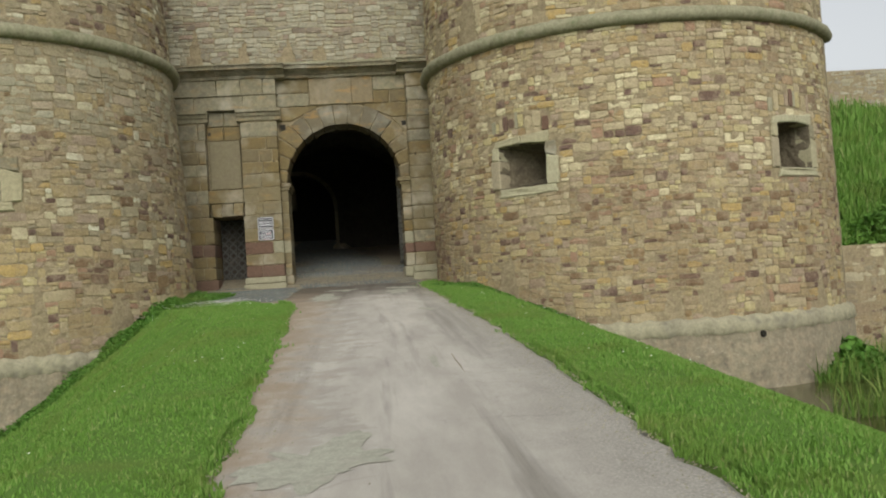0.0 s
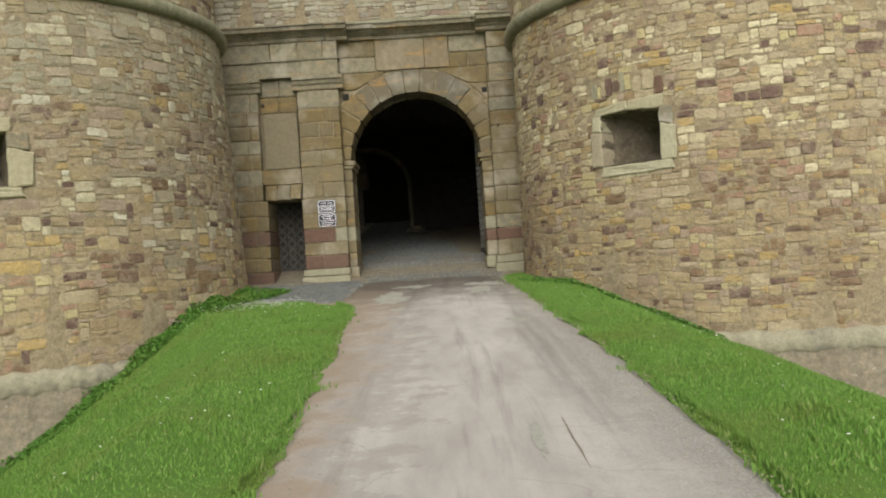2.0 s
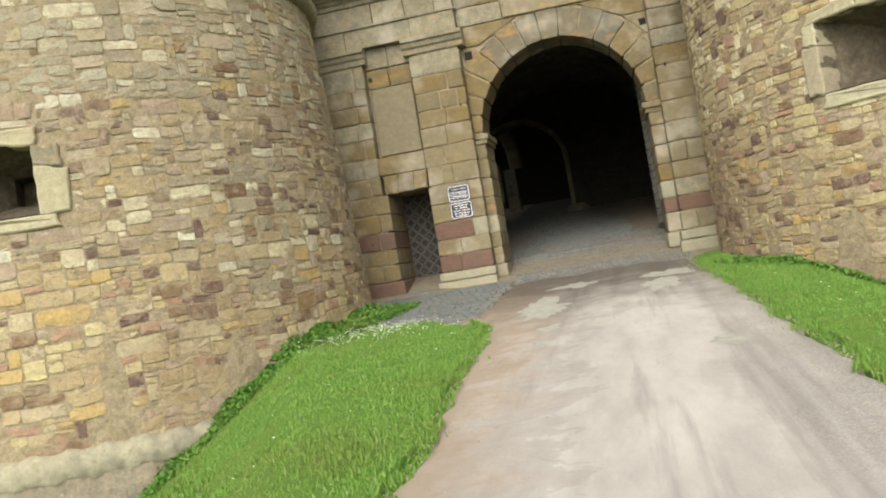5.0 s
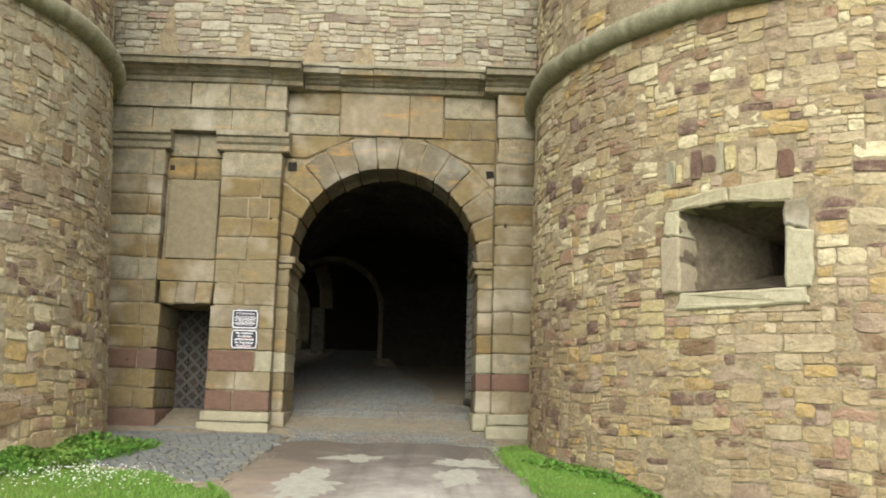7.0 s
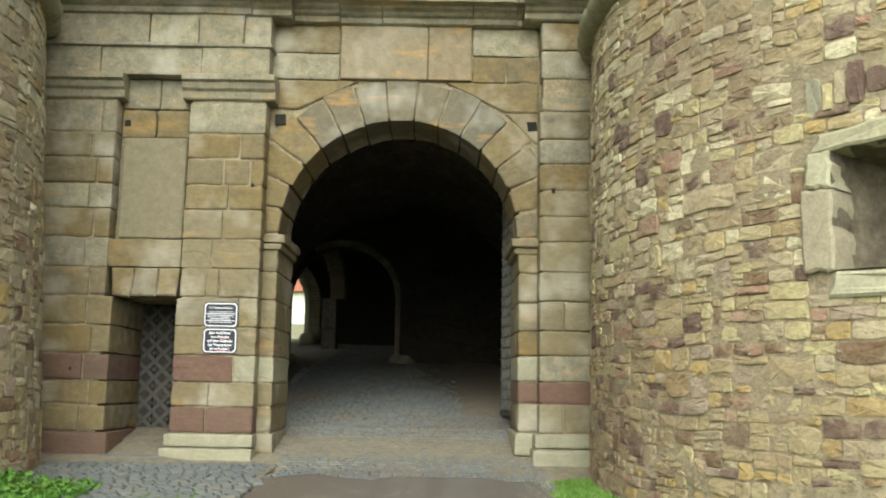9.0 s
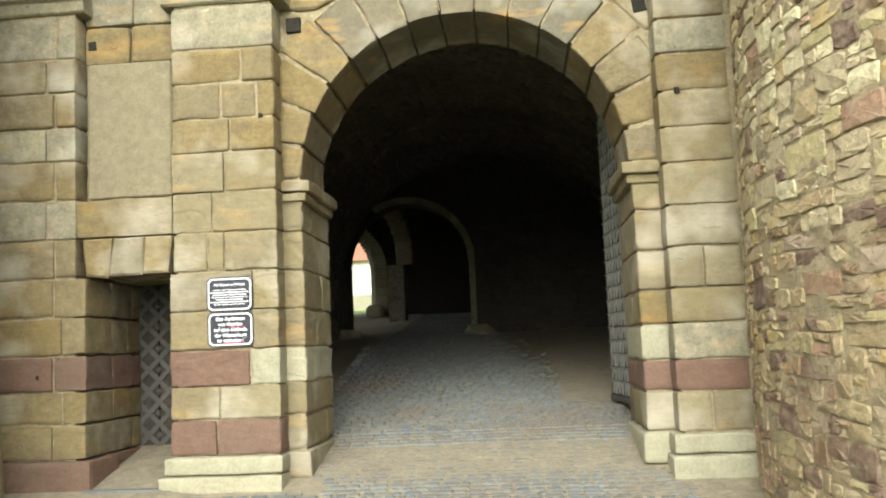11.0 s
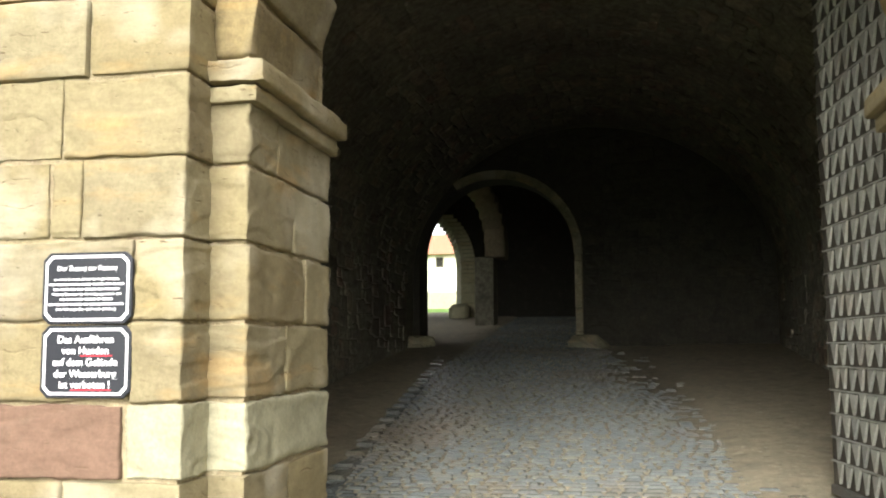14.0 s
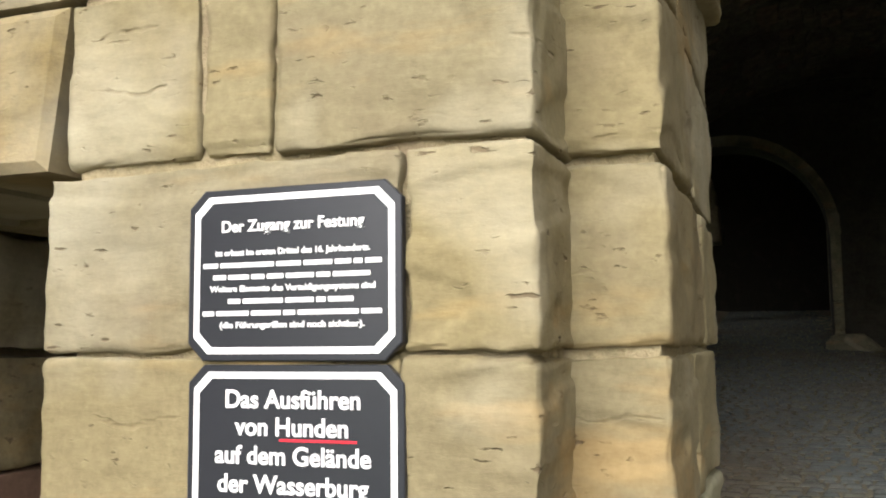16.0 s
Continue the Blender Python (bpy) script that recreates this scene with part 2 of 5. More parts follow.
M_IRON = stone("grey_iron", [(0, (0.2, 0.19, 0.17)), (0.5, (0.24, 0.22, 0.195)), (1, (0.17, 0.16, 0.15))], grain=60, relief=0.002, stain=(0.15, 0.1, 0.07), stained=0.4, rough=0.55)
M_BLUE_IRON = stone("blue_grey_iron", [(0, (0.16, 0.17, 0.185)), (1, (0.16, 0.17, 0.185))], grain=60, relief=0.003, stain=(0.12, 0.09, 0.07), stained=0.5, rough=0.5)
M_DARKWOOD = stone("dark_door_wood", [(0, (0.036, 0.029, 0.022)), (1, (0.045, 0.035, 0.025))], grain=50, relief=0.003, stained=0.3, rough=0.8)
M_DOOR_IRON = stone("dark_door_iron", [(0, (0.066, 0.060, 0.055)), (1, (0.084, 0.077, 0.070))], grain=60, relief=0.002, stain=(0.09, 0.055, 0.035), stained=0.4, rough=0.6)
# near-black stands for shade: in holes, behind panes, on the far chamber wall
M_SHADE_BLACK = stone("shade_black", [(0, (0.02, 0.017, 0.013)), (1, (0.02, 0.017, 0.013))], stained=0.1)
M_ROOF = stone("clay_tiles", [(0, (0.36, 0.12, 0.075)), (1, (0.42, 0.16, 0.1))], stained=0.2)
M_WHITE = stone("limewashed_wall", [(0, (0.72, 0.67, 0.56)), (1, (0.72, 0.67, 0.56))], stained=0.15, stain=(0.5, 0.45, 0.36))


def plain(name, colour, rough=0.5, metal=0.0):
    m, n, l, b = material(name, rough)
    g = n.new("ShaderNodeNewGeometry")
    c = mix(n, l, tuple(x * 0.85 for x in colour), tuple(min(1, x * 1.1) for x in colour), noise_tex(n, l, g.outputs["Position"], 30, 4))
    l.new(c, b.inputs["Base Color"])
    b.inputs["Metallic"].default_value = metal
    return m


M_SIGN_BLACK = plain("sign_black_enamel", (0.022, 0.023, 0.028), 0.28)
M_SIGN_WHITE = plain("sign_white_enamel", (0.8, 0.8, 0.8), 0.35)
M_SIGN_RED = plain("sign_red_enamel", (0.65, 0.03, 0.05), 0.35)


def asphalt():
    m, n, l, b = material("worn_asphalt", 0.9)
    g = n.new("ShaderNodeNewGeometry")
    pos = g.outputs["Position"]
    c = mix(n, l, (0.335, 0.312, 0.272), (0.46, 0.435, 0.382), span(n, l, noise_tex(n, l, pos, 1.1, 5, 0.65, (1.6, 0.35, 1)), 0.36, 0.64))
    c = mix(n, l, c, (0.19, 0.175, 0.15), span(n, l, noise_tex(n, l, pos, 0.8, 5, 0.65, (3.6, 0.16, 1)), 0.52, 0.68, 0, 0.75))
    # bare red-brown earth along the verge where the tar has worn off
    sx = n.new("ShaderNodeSeparateXYZ")
    l.new(pos, sx.inputs[0])
    wob = n.new("ShaderNodeMath")
    wob.operation = "ADD"
    l.new(sx.outputs["X"], wob.inputs[0])
    l.new(span(n, l, noise_tex(n, l, pos, 1.6, 6, 0.7), 0.2, 0.8, -0.8, 0.8), wob.inputs[1])
    c = mix(n, l, c, (0.285, 0.225, 0.16), span(n, l, wob.outputs[0], -0.75, 0.05, 0.9, 0.0))
    edge = n.new("ShaderNodeMath")
    edge.operation = "ADD"
    l.new(sx.outputs["X"], edge.inputs[0])
    l.new(span(n, l, noise_tex(n, l, pos, 2.2, 6, 0.75), 0.2, 0.8, -0.5, 0.5), edge.inputs[1])
    grit = ramp(n, [(0.25, (0.13, 0.12, 0.105)), (0.5, (0.26, 0.245, 0.21)), (0.75, (0.5, 0.47, 0.42))])
    l.new(noise_tex(n, l, pos, 60, 3, 0.7), grit.inputs["Fac"])
    c = mix(n, l, c, grit.outputs["Color"], span(n, l, edge.outputs[0], 1.1, 1.9, 0.0, 0.8))
    track = n.new("ShaderNodeMath")
    track.operation = "COMPARE"
    track.inputs[1].default_value, track.inputs[2].default_value = -0.1, 0.2
    l.new(wob.outputs[0], track.inputs[0])
    c = mix(n, l, c, (0.23, 0.21, 0.18), span(n, l, track.outputs[0], 0, 1, 0, 0.3))
    # mud carried out of the gate
    mud = n.new("ShaderNodeMath")
    mud.operation = "ADD"
    l.new(sx.outputs["Y"], mud.inputs[0])
    l.new(span(n, l, noise_tex(n, l, pos, 1.3, 6, 0.7), 0.2, 0.8, -2.2, 2.2), mud.inputs[1])
    c = mix(n, l, c, (0.09, 0.076, 0.058), span(n, l, mud.outputs[0], -6.2, -2.4, 0.0, 0.85))
    fine = noise_tex(n, l, pos, 90, 4, 0.8)
    c = mix(n, l, c, mix(n, l, (0.6, 0.6, 0.6), (1.35, 1.33, 1.3), fine), 0.6, "MULTIPLY")
    vo = n.new("ShaderNodeTexVoronoi")
    vo.feature = "DISTANCE_TO_EDGE"
    vo.inputs["Scale"].default_value = 0.7
    nz = n.new("ShaderNodeTexNoise")
    nz.inputs["Scale"].default_value = 2.5
    l.new(pos, nz.inputs["Vector"])
    warp = mix(n, l, pos, nz.outputs["Color"], 0.35, "ADD")
    l.new(warp, vo.inputs["Vector"])
    crack = span(n, l, vo.outputs["Distance"], 0.0, 0.012, 1, 0)
    cm = n.new("ShaderNodeMath")
    cm.operation = "MULTIPLY"
    l.new(crack, cm.inputs[0])
    l.new(span(n, l, noise_tex(n, l, pos, 0.8, 2), 0.52, 0.6), cm.inputs[1])
    c = mix(n, l, c, (0.09, 0.08, 0.07), span(n, l, cm.outputs[0], 0, 1, 0, 0.2))
    l.new(c, b.inputs["Base Color"])
    bump(n, l, b, fine, 0.6, 0.006)
    return m


M_ASPHALT = asphalt()


def greenery(name, stops, rough=0.7):
    m, n, l, b = material(name, rough)
    g = n.new("ShaderNodeNewGeometry")
    c = ramp(n, stops)
    l.new(piece_random(n, l), c.inputs["Fac"])
    k = mix(n, l, c.outputs["Color"], (0.13, 0.15, 0.03), span(n, l, noise_tex(n, l, g.outputs["Position"], 0.8, 4), 0.5, 0.75, 0, 0.6))
    l.new(k, b.inputs["Base Color"])
    return m


M_TURF = greenery("turf", [(0, (0.075, 0.15, 0.02)), (1, (0.085, 0.165, 0.024))], 0.95)
M_BLADE = greenery("grass_blades", [(0, (0.08, 0.17, 0.02)), (0.5, (0.11, 0.225, 0.032)), (0.85, (0.15, 0.26, 0.05)), (1, (0.22, 0.26, 0.09))])
M_REED = greenery("reed_leaves", [(0, (0.07, 0.15, 0.02)), (0.6, (0.12, 0.2, 0.035)), (1, (0.18, 0.22, 0.06))])
M_WEED = greenery("weed_leaves", [(0, (0.055, 0.14, 0.016)), (1, (0.09, 0.2, 0.028))])
M_DAISY = plain("daisy_petals", (0.8, 0.8, 0.72), 0.7)
m_w, n_w, l_w, b_w = material("moat_water", 0.12)
g_w = n_w.new("ShaderNodeNewGeometry")
l_w.new(mix(n_w, l_w, (0.035, 0.03, 0.012), (0.09, 0.1, 0.03), span(n_w, l_w, noise_tex(n_w, l_w, g_w.outputs["Position"], 3.0, 5), 0.42, 0.6)), b_w.inputs["Base Color"])
M_WATER = m_w


# ---- mesh helpers ----
def part(name, bm, mat, parent=None, label="", kind=""):
    me = bpy.data.meshes.new(name)
    if isinstance(bm, tuple):
        me.from_pydata(bm[0], [], bm[1])
    else:
        bm.to_mesh(me)
        bm.free()
    me.materials.append(mat)
    ob = new(name, me)
    ob.parent = parent
    return tagged(ob, label, kind=kind)


def thing(name, label, category, kind="", group="", at=(0, 0, 0)):
    ob = new(name)
    ob.location = at
    ob.empty_display_size = 0.2
    return tagged(ob, label, category, group, kind)


def smooth(ob):
    for p in ob.data.polygons:
        p.use_smooth = True
    return ob


def prism(poly, depth, inset, place, drop=0.0):
    """A block over the convex polygon poly (counter-clockwise, in u and v), with worn edges; place(u, v, d) lays it into the world, d outwards."""
    k = len(poly)
    cu, cv = sum(p[0] for p in poly) / k, sum(p[1] for p in poly) / k
    verts, faces = [], []
    inner = []
    for i in range(k):
        (au, av), (bu, bv), (eu, ev) = poly[i - 1], poly[i], poly[(i + 1) % k]
        d1, d2 = Vector((bu - au, bv - av)), Vector((eu - bu, ev - bv))
        if d1.length < 1e-6 or d2.length < 1e-6:
            inner.append((bu * 0.9 + cu * 0.1, bv * 0.9 + cv * 0.1))
            continue
        d1.normalize(), d2.normalize()
        nrm = Vector((-d1.y - d2.y, d1.x + d2.x))
        s = max(0.35, nrm.length_squared / 2)
        inner.append((bu + nrm.x * inset / s, bv + nrm.y * inset / s))
    for ring, d in ((poly, -drop), (poly, depth - inset * 0.8), (inner, depth)):
        verts += [place(u, v, d) for u, v in ring]
    for r in (0, k):
        faces += [(r + i, r + (i + 1) % k, r + k + (i + 1) % k, r + k + i) for i in range(k)]
    faces.append(tuple(range(2 * k, 3 * k)))
    return verts, faces


def ragged(quad, rnd, rough=0.016):
    """The outline of a broken-edged slab: each side of quad cut in five and shaken."""
    res = []
    for (ua, va), (ub, vb) in zip(quad, quad[1:] + quad[:1]):
        ln = math.hypot(ub - ua, vb - va)
        for i in range(5):
            k = rnd.uniform(-rough, rough * 0.6) * (1 if i else 0.5)
            res.append((ua + (ub - ua) * i / 5 - (vb - va) / ln * k, va + (vb - va) * i / 5 + (ub - ua) / ln * k))
    return res


def joined(pieces):
    verts, faces = [], []
    for v, f in pieces:
        o = len(verts)
        verts += v
        faces += [tuple(i + o for i in q) for q in f]
    return verts, faces


def box_block(x0, x1, y0, y1, z0, z1, b=0.02, rnd=None, worn=0.006):
    """A stone block with bevelled, slightly uneven edges."""
    rnd = rnd or random
    b = min(b, (x1 - x0) * 0.3, (y1 - y0) * 0.3, (z1 - z0) * 0.3)
    lo, hi = (x0, y0, z0), (x1, y1, z1)
    idx, verts = {}, []
    for sx in (0, 1):
        for sy in (0, 1):
            for sz in (0, 1):
                c = [(lo, hi)[s][a] for a, s in enumerate((sx, sy, sz))]
                j = [rnd.uniform(-worn, worn) for _ in range(3)]
                w = b * rnd.uniform(0.75, 1.35)
                for a in range(3):
                    p = [c[q] + j[q] + (0 if q == a else (w if (sx, sy, sz)[q] == 0 else -w)) for q in range(3)]
                    idx[sx, sy, sz, a] = len(verts)
                    verts.append(tuple(p))
    faces = []
    for a in range(3):
        u, v = (a + 1) % 3, (a + 2) % 3
        for s in (0, 1):
            q = []
            for su, sv in ((0, 0), (1, 0), (1, 1), (0, 1)):
                k = [0, 0, 0]
                k[a], k[u], k[v] = s, su, sv
                q.append(idx[(*k, a)])
            faces.append(tuple(q if s else q[::-1]))
        for su in (0, 1):
            for sv in (0, 1):
                k0, k1 = [0, 0, 0], [0, 0, 0]
                k0[u], k0[v], k1[u], k1[v], k1[a] = su, sv, su, sv, 1
                q = (idx[(*k0, u)], idx[(*k1, u)], idx[(*k1, v)], idx[(*k0, v)])
                faces.append(q if su != sv else q[::-1])
    for sx in (0, 1):
        for sy in (0, 1):
            for sz in (0, 1):
                q = tuple(idx[sx, sy, sz, a] for a in range(3))
                faces.append(q if (sx + sy + sz) % 2 else q[::-1])
    return verts, faces


def n2(x, y, s, seed=0.0):
    return noise.noise(Vector((x * s, y * s, seed)))


def field_stone(x0, x1, y0, y1, depth, place, rnd, drop=0.045):
    """One rough stone: broken corners, a tilted and uneven face."""
    w, h = x1 - x0, y1 - y0
    m = min(w, h)
    poly = []
    for cx, cy, sx, sy, first in ((x0, y0, 1, 1, 1), (x1, y0, -1, 1, 0), (x1, y1, -1, -1, 1), (x0, y1, 1, -1, 0)):
        cu, cv = m * rnd.uniform(0.03, 0.26) * min(1.5, w / m), m * rnd.uniform(0.03, 0.26)
        e = m * 0.06
        a, b = (cx + rnd.uniform(0, e) * sx, cy + cv * sy), (cx + cu * sx, cy + rnd.uniform(0, e) * sy)
        poly += [a, b] if first else [b, a]
        nx = {(1, 1): ((x0 + x1) / 2, y0), (-1, 1): (x1, (y0 + y1) / 2), (-1, -1): ((x0 + x1) / 2, y1), (1, -1): (x0, (y0 + y1) / 2)}[sx, sy]
        poly.append((nx[0] + rnd.uniform(-1, 1) * (m * 0.06 if sx * sy < 0 else w * 0.15), nx[1] + rnd.uniform(-1, 1) * (m * 0.06 if sx * sy > 0 else h * 0.15)))
    k = len(poly)
    mu, mv = (x0 + x1) / 2, (y0 + y1) / 2
    tu, tv = rnd.uniform(-0.01, 0.01) / w, rnd.uniform(-0.012, 0.008) / h
    inset = rnd.uniform(0.05, 0.15)
    verts = [place(u, v, -drop) for u, v in poly]
    verts += [place(u, v, depth - 0.013 + (u - mu) * tu + (v - mv) * tv) for u, v in poly]
    verts += [place(u + (mu - u) * inset * m / w, v + (mv - v) * inset * m / h, depth + (u - mu) * tu + (v - mv) * tv + rnd.uniform(-0.01, 0.006)) for u, v in poly]
    verts.append(place(mu + rnd.uniform(-0.2, 0.2) * w, mv + rnd.uniform(-0.2, 0.2) * h, depth + rnd.uniform(-0.006, 0.012)))
    faces = [(r + i, r + (i + 1) % k, r + k + (i + 1) % k, r + k + i) for r in (0, k) for i in range(k)]
    return verts, faces + [(2 * k + i, 2 * k + (i + 1) % k, 3 * k) for i in range(k)]


def rubble(u0, u1, v0, v1, place, rnd, tall=(0.1, 0.27), holes=(), proud=(-0.006, 0.009), long=(1.2, 3.0), gap=0.0036, wobble=0.05):
    """Random rubble bedded stone on stone over a strip of wall: a list of (middle u, middle v, piece)."""
    res, du = [], 0.03
    count = int((u1 - u0) / du)
    tops = np.array([v0 + 0.05 * n2(i * du, v0, 1.5, 1) for i in range(count)])

    def laid(u, v, d):
        return place(u, v + wobble * n2(u, v, 0.7, 5) + 0.4 * wobble * n2(u, v, 2.4, 6), d)

    for _ in range(40000):
        i = int(tops.argmin())
        v = float(tops[i])
        if v > v1 - 0.03:
            break
        j = i
        while j < count and abs(tops[j] - v) < 0.022:
            j += 1
        a, b = u0 + i * du, u0 + j * du
        inside = [q for q in holes if q[2] - 0.05 < v < q[3] - 0.005 and a < q[1] - 0.01 and b > q[0] + 0.01]
        if inside:
            q = inside[0]
            lo, hi = max(i, int((q[0] - u0) / du)), min(j, int((q[1] - u0) / du) + 1)
            if lo - i >= 4:
                j, b = lo, q[0]
            else:
                tops[i:hi] = q[3]
                continue
        room = b - a
        left = tops[i - 1] if i else v + 0.3
        right = tops[j] if j < count else v + 0.3
        if room < 0.085:
            tops[i:j] = max(v + 0.03, min(left, right))
            if min(left, right) - v > 0.05 and room > 0.05:
                res.append(((a + b) / 2, v + 0.03, field_stone(a + 0.004, b - 0.004, v + 0.004, min(float(min(left, right)), v + 0.1) - 0.004, rnd.uniform(*proud), laid, rnd)))
            continue
        r = rnd.random()
        t0, t1 = tall
        h = rnd.uniform(t0 * 0.62, t0) if r < 0.26 else (rnd.uniform(t0, (t0 + t1) / 2) if r < 0.84 else rnd.uniform((t0 + t1) / 2, t1))
        w = max(0.11, min(h * rnd.uniform(*long), 0.66))
        if room - w < 0.12:
            w = room if room < w * 1.7 else room / 2
        e = max(i + 1, min(j, i + int(round(w / du))))
        b = u0 + e * du
        for other in (left, right if e == j else v):
            if 0.05 < other - v and abs(other - v - h) < 0.045:
                h = other - v
        for q in holes:
            if a < q[1] - 0.01 and b > q[0] + 0.01 and v < q[2] < v + h + 0.05:
                h = max(0.05, q[2] - v)
        h = min(h, v1 - v)
        tops[i:e] = v + h
        g = gap * rnd.uniform(0.5, 1.9)
        if b - a - 2 * g > 0.04 and h - 2 * g > 0.025:
            res.append(((a + b) / 2, v + h / 2, field_stone(a + g, b - g, v + g, v + h - g, rnd.uniform(*proud), laid, rnd)))
    return res


def lay_rubble(pieces, owner, mat, near, most=300):
    """The pieces that near(u, v) picks become objects of their own, the rest one joined part."""
    own = [p for p in pieces if near(p[0], p[1])]
    if len(own) > most:
        keep = set(random.Random(4).sample(range(len(own)), most))
        own = [p for i, p in enumerate(own) if i in keep]
    ids = {id(p) for p in own}
    part("rubble_stones", joined([p[2] for p in pieces if id(p) not in ids]), mat, owner, kind="stuff")
    for p in own:
        LATE.append(("stone", p[2], mat, owner))


LATE = []


def grid_sheet(xs, ys, height):
    verts = [(x, y, height(x, y)) for y in ys for x in xs]
    k = len(xs)
    return verts, [(j * k + i, j * k + i + 1, (j + 1) * k + i + 1, (j + 1) * k + i) for j in range(len(ys) - 1) for i in range(k - 1)]


def steps(a, b, n):
    return [a + (b - a) * i / n for i in range(n + 1)]


# ---- the ground ----
def road_z(y):
    if y < -0.4:
        return 0.06 * (y + 0.5)
    if y < 1.5:
        return 0.006 + (y + 0.4) * 0.2
    return 0.386 + (y - 1.5) * 0.0975


def road_left(y):
    return -0.62 - 0.5 * min(1, max(0, (y + 19) / 15)) - 0.26 * min(1, max(0, (y + 5.6) / 0.8)) + 0.1 * n2(0, y, 0.8, 3) + 0.09 * n2(0, y, 3.0, 5)


def road_right(y):
    return 2.1 - 0.42 * min(1, max(0, (y + 12) / 11)) + 0.06 * n2(9, y, 0.9, 3) + 0.09 * n2(7, y, 3.0, 5)


def bank(x, y):
    yy = min(y, -0.4)
    z = road_z(yy) if y > -26 else road_z(-26)
    if x > 0.5:
        d = x - road_right(yy) - 0.9
        fall = 0.44 * d if d > 0 else 0
    else:
        d = road_left(yy) - x - 2.35 + 1.25 * max(0.0, min(1.0, (-5.5 - y) / 4))
        fall = 0.6 * d if d > 0 else 0
    far = max(0.0, -26 - y)
    z -= min(fall, 3.2) * (1 if far < 6 else max(0.0, 1 - (far - 6) / 10))
    return max(z, -3.0) + 0.025 * n2(x, y, 1.1) + 0.012 * n2(x, y, 4.0)


def ground_z(x, y):
    z = bank(x, y)
    if road_left(min(y, 0)) - 0.03 < x < road_right(min(y, 0)) + 0.03 and y < 3:
        z -= 0.1
    if y > -0.8 and -4.6 < x < 3:
        z -= 0.5
    if x > 11.0 and y > -2.2:
        z = -3.0 if y < -1.9 else z
    return z


xs = [-900, -300, -90, -40, -22] + steps(-14, -4, 40) + steps(-3.8, 3.4, 60) + steps(3.6, 14, 40) + [20, 40, 90, 300, 900]
ys = [-900, -300, -100, -50, -36] + steps(-30, -1, 145) + [-0.5, 0.5, 60, 200, 900]
ground = tagged(part("ground", grid_sheet(xs, ys, ground_z), M_TURF), "green mown turf banks falling to a moat", "ground", kind="structure")
smooth(ground)

def road_top(x, y):
    a, b = road_left(y), road_right(y)
    crown = 0.03 * (1 - min(1, (2 * (x - a) / (b - a) - 1) ** 2))
    rut = -0.02 * (math.exp(-((x + 0.1) / 0.2) ** 2) + math.exp(-((x - 1.35) / 0.2) ** 2))
    return road_z(y) + crown + rut + 0.012 * n2(x, y, 1.5, 2)


rv, rf = [], []
yy = steps(-40, -0.6, 330)
cols = 22
for y in yy:
    a, b = road_left(y), road_right(y)
    if y > -0.9:
        a, b = max(a, -1.36), min(b, 1.44)
    for i in range(cols + 1):
        x = a + (b - a) * i / cols
        e = -1.05 + 0.22 * n2(x, 0.0, 1.7, 4) + 0.1 * math.sin(x * 6)
        rv.append((x, y, road_top(x, y) - (0.07 if i in (0, cols) else 0) - 0.09 * max(0.0, min(1.0, (y - e) / 0.12))))
for j in range(len(yy) - 1):
    for i in range(cols):
        o = j * (cols + 1) + i
        rf.append((o, o + 1, o + cols + 2, o + cols + 1))
road = tagged(part("road", (rv, rf), M_ASPHALT), "worn grey asphalt drive with pale patches and cracks", "road", kind="structure")
smooth(road)

M_PATCH = stone("pale_concrete", [(0, (0.35, 0.325, 0.275)), (1, (0.38, 0.35, 0.3))], grain=60, relief=0.006, stained=0.5, stain=(0.33, 0.3, 0.25))
prnd = random.Random(5)
for px, py, rx, ry in ((-0.02, -18.35, 0.36, 0.5), (-0.4, -4.75, 0.27, 0.8), (1.08, -4.2, 0.22, 0.55), (1.2, -2.9, 0.3, 0.4), (1.34, -8.52, 0.13, 0.2), (-0.29, -6.45, 0.13, 0.2), (0.95, -14.72, 0.035, 0.55), (-0.1, -2.7, 0.3, 0.35)):
    ph = [prnd.uniform(0, 6) for _ in range(3)]
    rim = []
    for i in range(72):
        a = math.tau * i / 72
        r = 1 + 0.75 * n2(math.cos(a), math.sin(a), 1.1, ph[0]) + 0.5 * n2(math.cos(a), math.sin(a), 2.9, ph[1]) + 0.3 * n2(math.cos(a), math.sin(a), 7.0, ph[2])
        rim.append((px + rx * r * math.cos(a), py + ry * r * math.sin(a)))
    pv = [(px, py, 0)] + [(px + (x - px) * f, py + (y - py) * f, 0) for f in (0.5, 1.0) for x, y in rim]
    fcs = [(0, 1 + i, 1 + (i + 1) % 72) for i in range(72)] + [(1 + i, 73 + i, 73 + (i + 1) % 72, 1 + (i + 1) % 72) for i in range(72)]
    part("repair_patch", ([(x, y, road_top(x, y) + 0.005) for x, y, _ in pv], fcs), M_PATCH, road, "pale worn concrete patch")

rut_v, rut_f = [], []
for i in range(41):
    y = -15.5 + 1.35 * i / 40
    x, w = 1.18 + 0.01 * n2(0, y, 2.2, 8), 0.006 * math.sin(math.pi * i / 40) + 0.009 * abs(n2(1, y, 6.0, 8))
    rut_v += [(x - w, y, road_top(x, y) + 0.004), (x + w, y, road_top(x, y) + 0.004)]
    if i:
        rut_f.append((2 * i - 2, 2 * i - 1, 2 * i + 1, 2 * i))
part("rut", (rut_v, rut_f), M_EARTH, road, "narrow brown rut worn into the asphalt")

